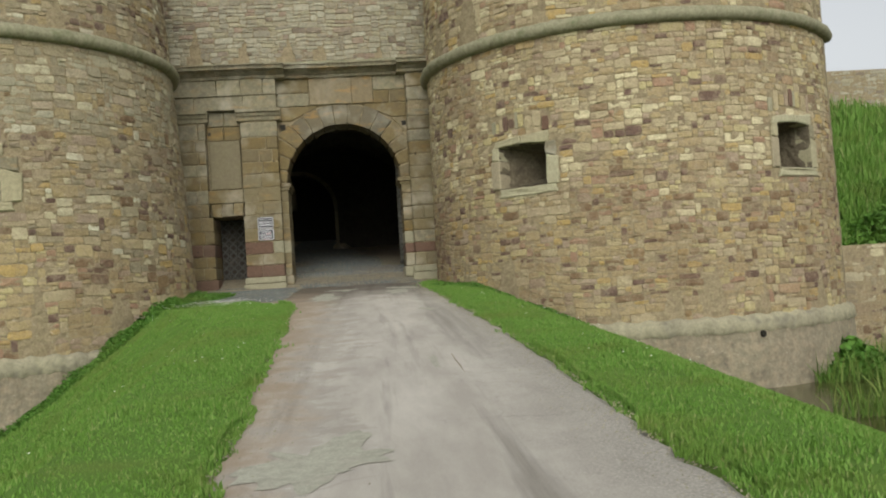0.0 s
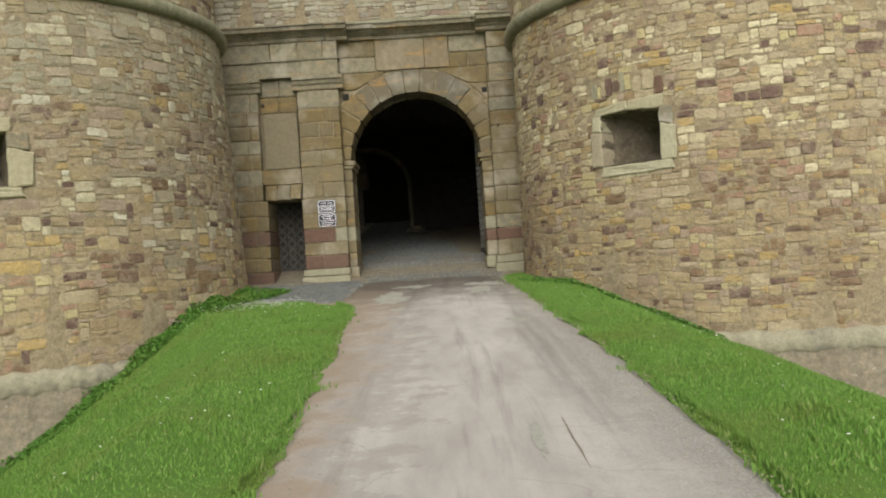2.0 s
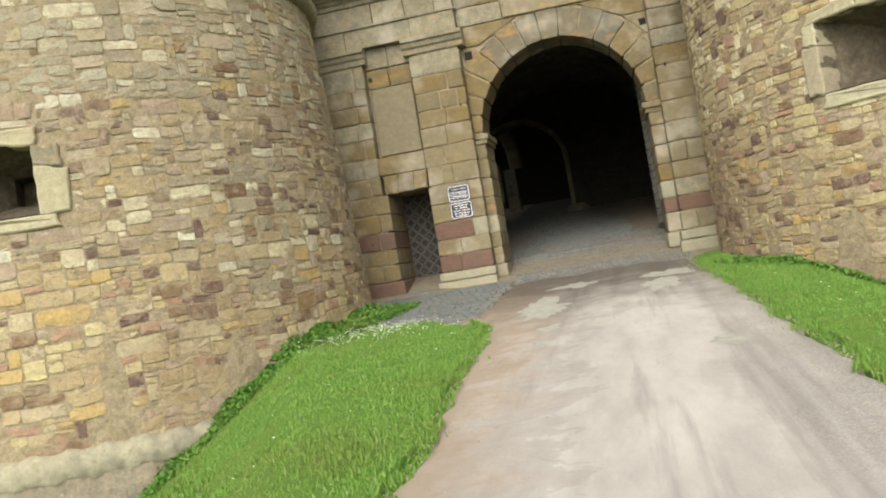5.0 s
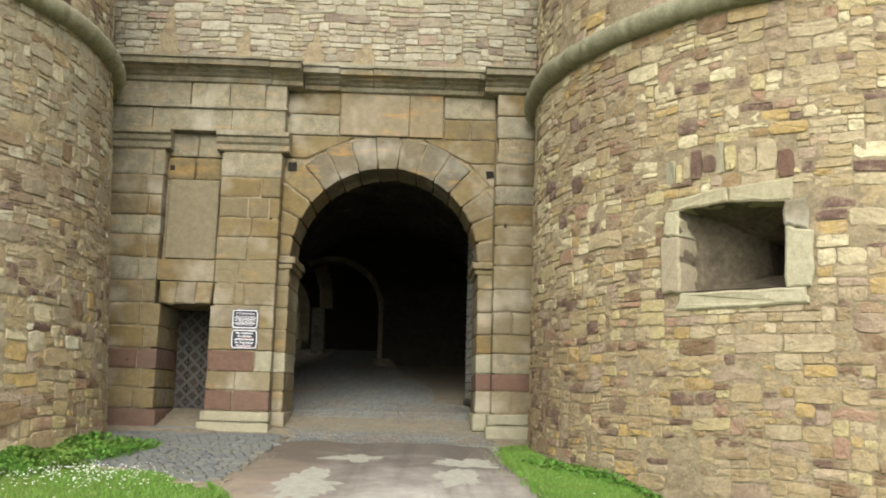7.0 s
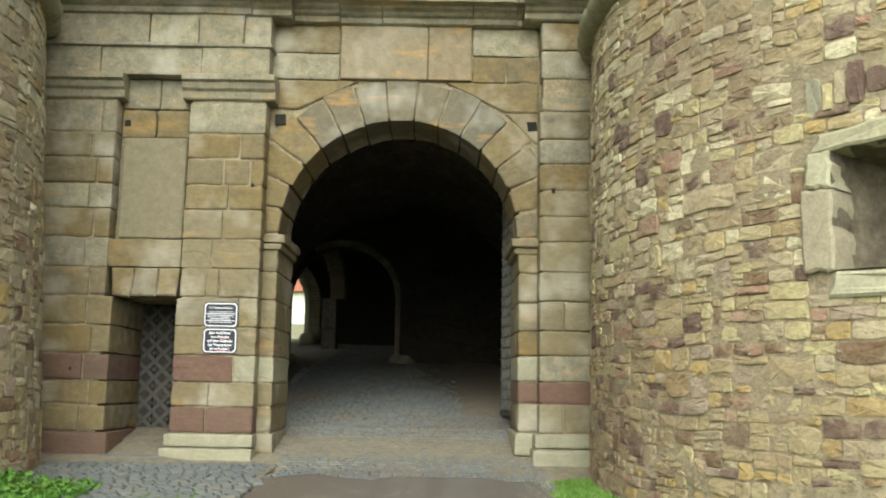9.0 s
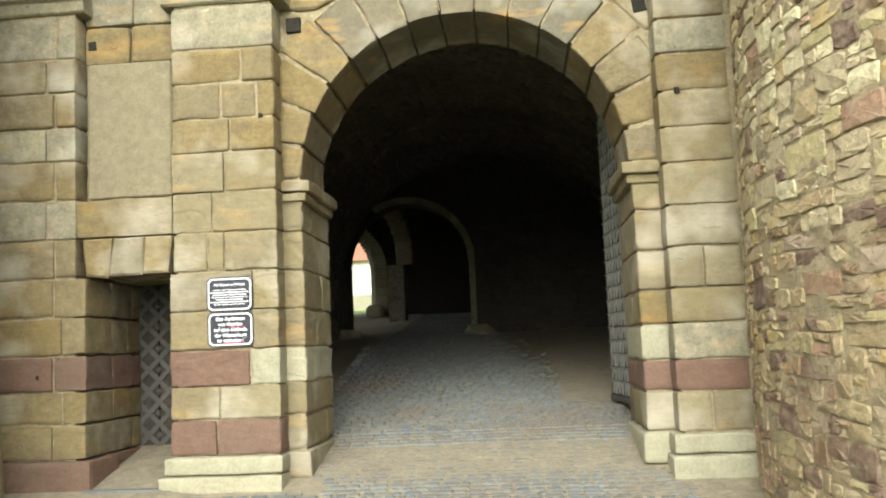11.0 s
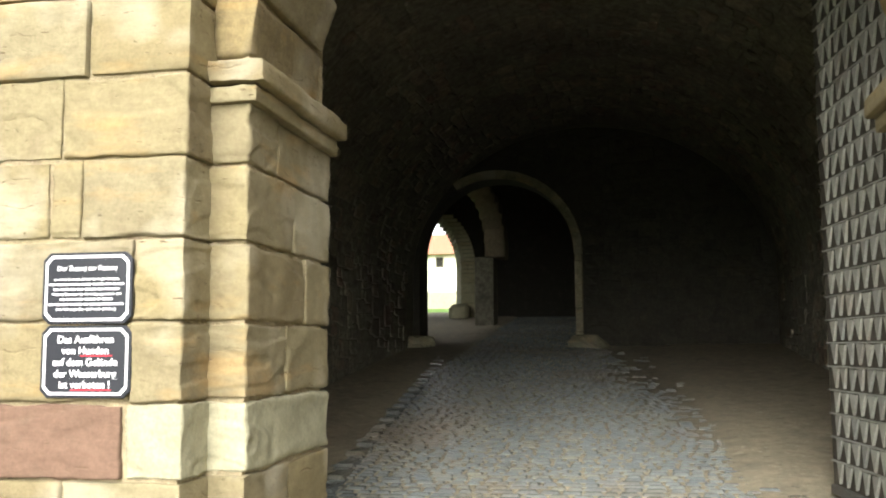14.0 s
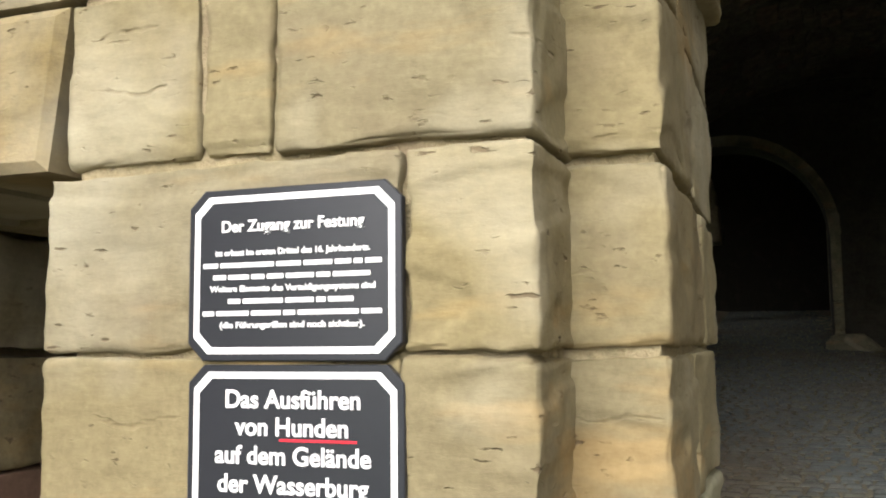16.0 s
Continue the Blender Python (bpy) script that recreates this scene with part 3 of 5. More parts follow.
part("water", grid_sheet([4.6, 8, 12, 20, 60], [-40, -20, -10, -4, 0], lambda x, y: -2.55), M_WATER)
water = tagged(bpy.data.objects["water"], "still brown moat water with floating weed", "water", kind="structure")


# ---- round towers ----
def tower(name, cx, cy, radius, lean, mat, theta0, theta1, ring_z, foot_z, windows, seed, near, label, tall=(0.085, 0.22), long=(1.0, 2.8)):
    rnd = random.Random(seed)
    own = thing(name, label, "tower", kind="structure", at=(cx, cy, foot_z))
    inv = Vector((cx, cy, foot_z))
    top = 8.6

    def place(u, v, d):
        r = radius - lean * (v - 2) + d
        t = u / radius
        return (cx + r * math.cos(t) - inv.x, cy + r * math.sin(t) - inv.y, v - inv.z)

    u0, u1 = radians(theta0) * radius, radians(theta1) * radius
    holes = [(radians(w[0]) * radius, radians(w[1]) * radius, w[2], w[3]) for w in windows]
    us = sorted(set(steps(u0 - 4, u0, 12) + steps(u0, u1, int((u1 - u0) / 0.075)) + steps(u1, u1 + 4, 12) + [h[0] for h in holes] + [h[1] for h in holes]))
    vs = sorted(set([-3.2, -2.0] + steps(foot_z, 6.6, 95) + [7.5, top] + [h[2] for h in holes] + [h[3] for h in holes]))
    verts, faces, k = [place(u, v, -0.009 + 0.007 * n2(u, v, 1.7, seed) + 0.02 * n2(u, v, 5.5, seed + 3)) for v in vs for u in us], [], len(us)
    for j in range(len(vs) - 1):
        for i in range(k - 1):
            mu, mv = (us[i] + us[i + 1]) / 2, (vs[j] + vs[j + 1]) / 2
            if not any(h[0] < mu < h[1] and h[2] < mv < h[3] for h in holes):
                o = j * k + i
                faces.append((o, o + 1, o + k + 1, o + k))
    part("wall", (verts, faces), M_MORTAR, own)
    # inner shell closes the tower behind its skin
    iv = [place(u, v, -1.6) for v in (-3.2, top) for u in us]
    part("inner_wall", (iv, [(i, k + i, k + i + 1, i + 1) for i in range(k - 1)]), M_VAULT, own)
    part("cap", ([place(u, top, d) for d in (0, -1.6) for u in us], [(i, i + 1, k + i + 1, k + i) for i in range(k - 1)]), M_MORTAR, own)
    # string course
    n = 240
    rv = []
    prof = [(-0.02, -0.14), (0.09, -0.135), (0.155, -0.08), (0.18, 0.0), (0.155, 0.08), (0.07, 0.13), (-0.02, 0.17)]
    for i in range(n + 1):
        u = u0 - 0.5 + (u1 - u0 + 1.0) * i / n
        wob = 0.03 * n2(u, 0, 0.9, seed) + 0.016 * n2(u, 0, 4.0, seed)
        chip = -0.03 if i % 11 == 0 else min(0.0, 0.05 * n2(u, 1, 3.0, seed + 1) + 0.012 * n2(u, 1, 12.0, seed))
        rv += [place(u, ring_z + z * (1 + chip * 3) + wob, d + chip * (1 if d > 0 else 0) + 0.012 * n2(u, z, 7.0, seed + 2)) for d, z in prof]
    p = len(prof)
    ring = part("string_course", (rv, [(i * p + j, (i + 1) * p + j, (i + 1) * p + j + 1, i * p + j + 1) for i in range(n) for j in range(p - 1)]), M_MOSS, own, "mossy rounded stone string course")
    smooth(ring)
    # rendered footing
    fv = []
    prof = [(-0.02, 0.06), (0.07, 0.03), (0.13, -0.03), (0.15, -0.24), (0.12, -0.28)]
    for i in range(n + 1):
        u = u0 - 0.5 + (u1 - u0 + 1.0) * i / n
        fv += [place(u, foot_z + z + 0.02 * math.sin(i * 0.7), d + 0.015 * math.sin(i * 1.3 + z * 5)) for d, z in prof]
    p = len(prof)
    foot = part("footing", (fv, [(i * p + j + 1, (i + 1) * p + j + 1, (i + 1) * p + j, i * p + j) for i in range(n) for j in range(p - 1)]), M_RENDER, own, "pale weathered render footing with a ledge")
    smooth(foot)
    lower = [(i * 9.0 / n, -0.26 - 0.2 * j) for i in range(n + 1) for j in range(12)]
    lv = [place(u0 - 0.5 + (u1 - u0 + 1.0) * f / 9.0, foot_z + z + 0.0, 0.12 - 0.05 * (z + 0.26) + 0.05 * n2(f * 1.5, z, 1.6, seed) + 0.025 * n2(f * 1.5, z, 5.0, seed)) for f, z in lower]
    part("footing", (lv, [(i * 12 + j + 1, (i + 1) * 12 + j + 1, (i + 1) * 12 + j, i * 12 + j) for i in range(n) for j in range(11)]), M_FOOT, own, "brown crumbling footing under the ledge")
    if cx > 0:
        du, dv = radians(-77) * radius, foot_z - 0.33
        dq = [(du + 0.06 * math.cos(a), dv + 0.07 * math.sin(a)) for a in [math.tau * i / 10 for i in range(10)]]
        # flat black disc; the shade inside the drain is painted on
        part("drain_hole", prism(dq, 0.175, 0.01, place, 0.0), M_SHADE_BLACK, own, "round drain hole, its inner shade painted flat black")
    # openings
    frames = []
    for (a, b, c, d), w in zip(holes, windows):
        # port walls take the darkened rubble, with recess shade in its colour
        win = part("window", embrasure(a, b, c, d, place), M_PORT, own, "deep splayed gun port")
        jw = w[4] * radius * math.pi / 180
        h = d - c
        for nm, quad, m in (("lintel", [(a - 0.16, d - 0.03), ((a + b) / 2, d + 0.02), ((a + b) / 2 - 0.02, d + 0.17), (a - 0.08, d + 0.11)], M_PORT_FRAME), ("lintel", [((a + b) / 2, d + 0.02), (b + 0.06, d - 0.03), (b + 0.1, d + 0.2), ((a + b) / 2, d + 0.16)], M_PORT_FRAME),
                            ("sill", [(a - 0.05, c - 0.19), (b + 0.22, c - 0.17), (b + 0.18, c - 0.02), (a + 0.02, c - 0.01)], M_PORT_FRAME),
                            ("jamb", [(a - jw * 0.75, c), (a, c), (a, c + h * 0.66), (a - jw * 0.78, c + h * 0.67)], M_ASHLAR_RED_PALE), ("jamb", [(a - jw * 0.7, c + h * 0.69), (a, c + h * 0.68), (a, d - 0.01), (a - jw * 0.55, d - 0.02)], M_PORT_FRAME),
                            ("jamb", [(b, c - 0.02), (b + jw * 0.8, c), (b + jw * 0.9, c + h * 0.6), (b, c + h * 0.68)], M_PORT_FRAME), ("jamb", [(b, c + h * 0.7), (b + jw * 0.75, c + h * 0.63), (b + jw * 0.72, d - 0.03), (b, d - 0.02)], M_ASHLAR_GREY)):
            part(nm, prism(ragged(quad, rnd), 0.045, 0.022, place, 0.3), m, win)
        frames.append((a - jw * 0.7, b + jw * 0.85, c - 0.17, d + 0.14))
        frames.append((a - 0.2, b + 0.12, d + 0.32, d + 0.66))
        q, wd = a - 0.2, (b - a + 0.32) / 10
        edges = [q]
        while edges[-1] < q + wd * 9.4:
            edges.append(edges[-1] + wd * rnd.uniform(0.55, 1.5))
        for i in range(len(edges) - 1):
            f = ((edges[i] + edges[i + 1]) / 2 - q) / (5 * wd) - 1
            lo, hi = d + 0.34 - 0.1 * f * f + rnd.uniform(-0.06, 0.03), d + 0.64 - 0.1 * f * f + rnd.uniform(-0.09, 0.06)
            part("relieving_stone", field_stone(edges[i] + 0.008, edges[i + 1] - 0.008, lo, hi, rnd.uniform(0.0, 0.03), place, rnd), (M_RUBBLE_LOW, M_ASHLAR_PALE, M_RUBBLE_LOW, M_ASHLAR_RED, mat)[(i * 3 + 1) % 5], win)
    bits = rubble(u0, u1, foot_z + 0.02, ring_z - 0.13, place, rnd, tall=tall, long=long, holes=frames)
    bits += rubble(u0, u1, ring_z + 0.16, top, place, rnd, tall=(0.1, 0.22), holes=frames)
    low = [p for p in bits if p[1] < (1.6 if cx > 0 else 0.9) + 1.3 * n2(p[0], p[1], 0.5, 9)]
    top_zone = [p for p in bits if cx < 0 and 3.3 + 0.7 * n2(p[0], p[1], 0.6, 9) < p[1] < ring_z]
    ids = {id(p) for p in low + top_zone}
    lay_rubble([p for p in bits if id(p) not in ids], own, mat, lambda u, v: near(math.degrees(u / radius), v), 160)
    lay_rubble(low, own, M_RUBBLE_LOW, lambda u, v: near(math.degrees(u / radius), v), 140)
    if top_zone:
        lay_rubble(top_zone, own, M_RUBBLE_TOP, lambda u, v: False)
    return own


def embrasure(a, b, c, d, place):
    """The splayed, roughly walled inside of an opening, closed by a dark slot at its end."""
    m = (a + b) / 2
    e = (b - a) * 0.2
    f = (m - e + 0.22, m + e + 0.22, c + (d - c) * 0.3, c + (d - c) * 0.72)
    rings = []
    for q, mixed in [(0.03, 0.0), (-0.12, 0.0), (-0.28, 0.0)] + [(-0.28 - 0.82 * i / 8, i / 8) for i in range(1, 9)] + [(-1.3, 1.0), (-1.55, 1.0)]:
        l, r, lo, hi = (p + (o - p) * mixed for p, o in zip((a, b, c, d), f))
        ring = []
        for (ua, va), (ub, vb) in (((l, lo), (r, lo)), ((r, lo), (r, hi)), ((r, hi), (l, hi)), ((l, hi), (l, lo))):
            for i in range(8):
                u, v = ua + (ub - ua) * i / 8, va + (vb - va) * i / 8
                k = 0.0 if q > 0 else 0.035 * noise.noise(Vector((u * 4, v * 4, q * 5))) + 0.02 * noise.noise(Vector((u * 11, v * 11, q * 12)))
                ring.append(place(u + (k if u > m else -k), v + k * 0.8, q))
        rings.append(ring)
    v = [p for ring in rings for p in ring]
    n = 32
    return v, [(o * n + i, (o + 1) * n + i, (o + 1) * n + (i + 1) % n, o * n + (i + 1) % n) for o in range(len(rings) - 1) for i in range(n)] + [tuple(range(len(v) - n, len(v)))]


tower("round_tower", 6.95, -1.2, 4.78, 0.01, M_RUBBLE_R, -196, -35, 4.93, -1.15, [(-138.8, -125.3, 1.79, 2.68, 3.6, 1), (-66.4, -53.6, 1.82, 2.74, 3.2, 1)], 11, lambda t, v: -172 < t < -118 and 0.2 < v < 3.6, "round flank tower of tan and brown rubble stone")
tower("round_tower", -8.157, -2.081, 4.533, 0.06, M_RUBBLE_L, -100, 22, 5.15, -1.0, [(-77.5, -64.0, 1.92, 2.8, 5.5, 1)], 12, lambda t, v: -45 < t < 8 and 0.2 < v < 3.6, "round flank tower of grey and tan rubble stone", (0.095, 0.25), (1.0, 3.0))


# ---- gatehouse front ----
gate = thing("gatehouse", "rusticated sandstone gate front with a round arch", "gatehouse", kind="structure")
grnd = random.Random(21)
AX, SPRING, RAD = 0.02, 2.7, 1.44
JL, JR = AX - RAD, AX + RAD
PL0, PL1, PR0, PR1, P20, P21 = -2.52, -1.59, 1.71, 2.3, -4.3, -3.38
FACE, BACKF, SOFFIT = 0.25, 1.42, 1.18


def worn_block(x0, x1, y0, y1, z0, z1, r, rnd, n=9):
    """A weathered block: rounded, uneven edges and gently bulging faces."""
    h = Vector(((x1 - x0) / 2, (y1 - y0) / 2, (z1 - z0) / 2))
    m = Vector(((x0 + x1) / 2, (y0 + y1) / 2, (z0 + z1) / 2))
    seed = Vector((rnd.uniform(0, 50), rnd.uniform(0, 50), rnd.uniform(0, 50)))
    verts, faces = [], []
    g = [0.6 * math.sin((2 * i / n - 1) * math.pi / 2) + 0.4 * (2 * i / n - 1) for i in range(n + 1)]
    for a in range(3):
        u, v = (a + 1) % 3, (a + 2) % 3
        for s in (-1, 1):
            o = len(verts)
            for i in g:
                for j in g:
                    p = Vector((0, 0, 0))
                    p[a], p[u], p[v] = s * h[a], i * h[u], j * h[v]
                    w = p + m + seed
                    rr = min(r * (0.45 + 1.9 * abs(noise.noise(w * 3.5)) ** 1.3 + 0.8 * abs(noise.noise(w * 13.0))), h[0] * 0.45, h[1] * 0.45, h[2] * 0.45)
                    q = Vector([max(-h[k] + rr, min(h[k] - rr, p[k])) for k in range(3)])
                    d = p - q
                    if d.length > 1e-6:
                        p = q + d.normalized() * rr
                        p += d.normalized() * (0.008 * noise.noise(w * 5.0) + 0.004 * noise.noise(w * 17.0) + 0.002 * noise.noise(w * 41.0) - 0.002)
                        if n > 12:
                            flake = noise.noise(Vector((w.x * 2.3, w.y * 2.3, w.z * 6.5)))
                            p -= d.normalized() * (0.007 * max(0.0, min(1.0, (flake - 0.16) * 14)) + 0.006 * max(0.0, min(1.0, (-0.3 - flake) * 14)))
                    verts.append(tuple(p + m))
            k = n + 1
            for i in range(n):
                for j in range(n):
                    f = (o + i * k + j, o + (i + 1) * k + j, o + (i + 1) * k + j + 1, o + i * k + j + 1)
                    faces.append(f if s > 0 else f[::-1])
    return verts, faces


def block(x0, x1, y0, y1, z0, z1, mat=None, b=0.024, name="stone_block", g=0.003):
    m = mat or M_ASHLAR
    if mat is None and z0 > 3.2 and grnd.random() < 0.2:
        m = M_ASHLAR_GREY
    elif mat in (None, M_ASHLAR) and (z0 > 2.9 or x0 < -3.2 or (x0 > 1.0 and grnd.random() < 0.15)):
        m = M_ASHLAR_OLD
        g = 0.005
    if z0 < 3.0 and -3.8 < x0 and x1 < 2.4:
        y = y0 + grnd.uniform(-0.016, 0.008)
        n = (42 if 0.9 < z0 < 2.3 and y0 < 0.3 and x0 > -2.7 else 14) if x1 < 0 and 0.5 < z0 < 2.7 else 8
        LATE.append((name, worn_block(x0 + g, x1 - g, y, y1, z0 + g, z1 - g, b * (0.62 if n > 8 else 1.0), grnd, n), m, gate))
    else:
        LATE.append((name, worn_block(x0 + g, x1 - g, y0 + grnd.uniform(-0.014, 0.01), y1, z0 + g, z1 - g, b * 1.25, grnd, 9), m, gate))


# solid masses behind the blocks, set back to the joints
def mass(x0, x1, y0, y1, z0, z1, mat=None, name="core", owner=None):
    part(name, box_block(x0, x1, y0, y1, z0, z1, 0.004, random.Random(1), 0.0), mat or M_MORTAR, owner or gate)


mass(PL0 + 0.03, PL1 - 0.03, 0.024, 1.33, -0.4, 5.3)
mass(PL1 - 0.06, JL - 0.028, FACE + 0.026, 1.33, -0.4, 5.3)
mass(P20, -3.4, 0.026, 2.4, -0.4, 5.3)
mass(-3.4, PL0 + 0.06, 0.24, 1.3, 1.93, 5.3)
mass(JR + 0.028, PR1 + 0.3, FACE + 0.026, 1.33, -0.4, 5.3)
mass(PR0 + 0.03, PR1 + 0.3, 0.026, 0.29, -0.4, 5.3)
# wall over the arch
n = 26
cv, cf = [], []
for y in (FACE + 0.04, SOFFIT - 0.02):
    for i in range(n + 1):
        a = math.pi * i / n
        cv.append((AX - (RAD + 0.05) * math.cos(a), y, SPRING + (RAD + 0.05) * math.sin(a)))
    for i in range(n + 1):
        cv.append((JL - 0.06 + (2 * RAD + 0.12) * i / n, y, 5.5))
k = 2 * (n + 1)
for i in range(n):
    cf += [(i, i + 1, n + 2 + i, n + 1 + i), (k + i + 1, k + i, k + n + 1 + i, k + n + 2 + i), (i + 1, i, k + i, k + i + 1)]
part("core", (cv, cf), M_MORTAR, gate)

# left pier: courses with their upright joints as fractions of the width
L_Z = [0.34, 0.64, 0.92, 1.23, 1.56, 1.90, 2.24, 2.59, 2.94, 3.24, 3.56, 3.87, 4.26]
L_SPLIT = [(0.42,), (0.45,), (0.73,), (0.76,), (0.76,), (0.33, 0.49), (0.38,), (0.5,), (0.56,), (0.48, 0.82), (0.68,), ()]
for i, cut in enumerate(L_SPLIT):
    z0, z1 = L_Z[i], L_Z[i + 1]
    x0 = PL0 - (0.03 if z1 < 2.0 else 0)
    e = [x0, *[x0 + (PL1 - x0) * c for c in cut], PL1]
    for j in range(len(e) - 1):
        m = M_ASHLAR_RED if (i == 0 or (i == 2 and j == 0)) else (M_ASHLAR_PALE if i == 2 else (M_ASHLAR_GREY if i == 11 else None))
        block(e[j], e[j + 1], 0.0, 0.5, z0, z1, m, 0.026)
# plinth of the left pier
for z0, z1, o in ((0.18, 0.34, 0.05), (-0.05, 0.18, 0.09)):
    block(PL0 - 0.03 - o, PL1 + 0.02, -o, 0.5, z0, z1, M_ASHLAR_PALE, 0.03, "plinth_stone")
# jamb courses beside the arch, left and right
for side, edge, xin, zs in ((-1, JL, PL1 - 0.1, [0.1, 0.34, 0.64, 0.92, 1.23, 1.56, 1.90, 2.24, 2.52]), (1, JR, PR0 + 0.1, [0.12, 0.4, 0.73, 0.99, 1.29, 1.58, 1.92, 2.27, 2.52])):
    for i in range(len(zs) - 1):
        cut = (0.72, 1.02, 0.85, 0.62)[i % 4] + grnd.uniform(-0.05, 0.05)
        m = M_ASHLAR_RED if (side > 0 and i == 2) else (M_ASHLAR_PALE if (side > 0 and i in (0, 3)) or (side < 0 and i == 3) else None)
        o = 0.035 if i == 0 else 0.0
        for y0, y1 in ((FACE - o, cut), (cut, BACKF)):
            a, b = (xin - 0.2, edge + o) if side < 0 else (edge - o, xin + 0.2)
            block(a, b, y0, y1, zs[i], zs[i + 1], m, 0.035)


def moulding(name, prof, x0, x1, y, z, mat, ends=True, steps_x=1):
    """A moulded stone: prof lists (outwards, up) from the bottom to the top."""
    q = []
    for j in range(steps_x + 1):
        x = x0 + (x1 - x0) * j / steps_x
        q += [(x, y - d + grnd.uniform(-0.004, 0.004), z + h + grnd.uniform(-0.004, 0.004)) for d, h in prof]
        q += [(x, y + 0.3, z + prof[-1][1]), (x, y + 0.3, z + prof[0][1])]
    p = len(prof) + 2
    f = [(j * p + i, j * p + (i + 1) % p, (j + 1) * p + (i + 1) % p, (j + 1) * p + i) for j in range(steps_x) for i in range(p)]
    f += [tuple(range(p)), tuple(range(steps_x * p + p - 1, steps_x * p - 1, -1))]
    LATE.append((name, (q, f), mat, gate))


# imposts under the arch
for a, b in ((PL1 - 0.02, JL + 0.09), (JR - 0.09, PR0 + 0.02)):
    block(a, b, FACE - 0.08, BACKF + 0.05, 2.58, 2.7, M_ASHLAR, 0.05, "impost")
    s = 0.045
    block(a if a < 0 else a + s, b - s if a < 0 else b, FACE - 0.04, BACKF + 0.02, 2.5, 2.59, M_ASHLAR, 0.03, "impost")

# voussoirs
N = 15
for i in range(N):
    k = 0.0015 if 4 <= i <= 10 else 0.006
    a0, a1 = math.pi * i / N + k, math.pi * (i + 1) / N - k

    def outer(a):
        c = math.cos(a)
        lim = 1.62 / max(1e-6, -c) if c < 0 else 1.68 / max(1e-6, c)
        return min(RAD + (0.56 if i % 2 else 0.5), lim)

    crown = 4 <= i <= 10
    v, f = worn_block(a0 * RAD, a1 * RAD, FACE + grnd.uniform(-0.012, 0.012), SOFFIT, RAD + grnd.uniform(-0.012, 0.008), RAD + 0.62, 0.02 if crown else 0.03, grnd, 14)
    v = [(AX + min(r, outer(q / RAD)) * math.cos(q / RAD), y, SPRING + min(r, outer(q / RAD)) * math.sin(q / RAD)) for q, y, r in v]
    LATE.append(("voussoir", (v, [p[::-1] for p in f]), M_ASHLAR_CROWN if crown else M_ASHLAR_OLD, gate))


# spandrels, cut to the round of the arch
def fplace(u, v, d):
    return (u, FACE - d, v)


def arc_x(z):
    q = (RAD + 0.57) ** 2 - (z - SPRING) ** 2
    return math.sqrt(q) if q > 0 else 0.0


for z0, z1 in ((3.87, 4.26), (4.26, 4.64)):
    for side in (-1, 1):
        xo = PL1 if side < 0 else PR0
        b0, b1 = AX + side * arc_x(z0), AX + side * (arc_x(z1) if arc_x(z1) > 0.25 else 0.72)
        if abs(b0 - AX) > abs(xo - AX):
            continue
        q = [(xo, z0 + 0.006), (b0 + side * 0.01, z0 + 0.006), (b1 + side * 0.01, z1 - 0.006), (xo, z1 - 0.006)]
        LATE.append(("stone_block", prism(q if side < 0 else q[::-1], 0.0, 0.02, fplace, 0.15), M_ASHLAR_OLD, gate))
for x0, x1, z0, z1, m in ((PL1, -0.76, 4.64, 4.98, M_ASHLAR_GREY), (PL1, -0.76, 4.98, 5.36, M_ASHLAR), (0.88, 1.3, 4.64, 4.98, None), (1.3, PR0, 4.64, 4.98, None), (0.88, PR0, 4.98, 5.36, M_ASHLAR_GREY)):
    block(x0, x1, FACE, 0.6, z0, z1, m)
for x0, x1 in ((-0.75, 0.33), (0.335, 0.87)):
    part("inscription_panel", box_block(x0, x1, FACE - 0.03, 0.6, 4.655, 5.4, 0.012, grnd, 0.002), M_INSCRIBED, gate, "orange-tan slab with a worn illegible inscription")

# right pier
R_Z = [0.23, 0.40, 0.73, 0.99, 1.29, 1.58, 1.92, 2.27, 2.63, 2.93, 3.24, 3.57, 3.87, 4.22]
for i in range(len(R_Z) - 1):
    m = M_ASHLAR_RED if i == 2 else (M_ASHLAR_GREY if i in (3, 11) else (M_ASHLAR_PALE if i == 0 else None))
    o = 0.05 if i == 0 else 0
    if i in (1, 5):
        block(PR0 - 0.02, 1.98, 0, 0.5, R_Z[i], R_Z[i + 1], m)
        block(1.98, PR1, 0, 0.5, R_Z[i], R_Z[i + 1], m)
    else:
        block(PR0 - o - 0.02, PR1 + o, -o, 0.5, R_Z[i], R_Z[i + 1], m)
block(PR0 - 0.1, PR1 + 0.05, -0.09, 0.5, -0.05, 0.23, M_ASHLAR_PALE, 0.03, "plinth_stone")
for z0, z1 in ((4.22, 4.4), (4.62, 4.98), (4.98, 5.34)):
    block(PR0, PR1, 0.0, 0.5, z0, z1, M_ASHLAR_OLD if z0 > 4.9 else M_ASHLAR_GREY)

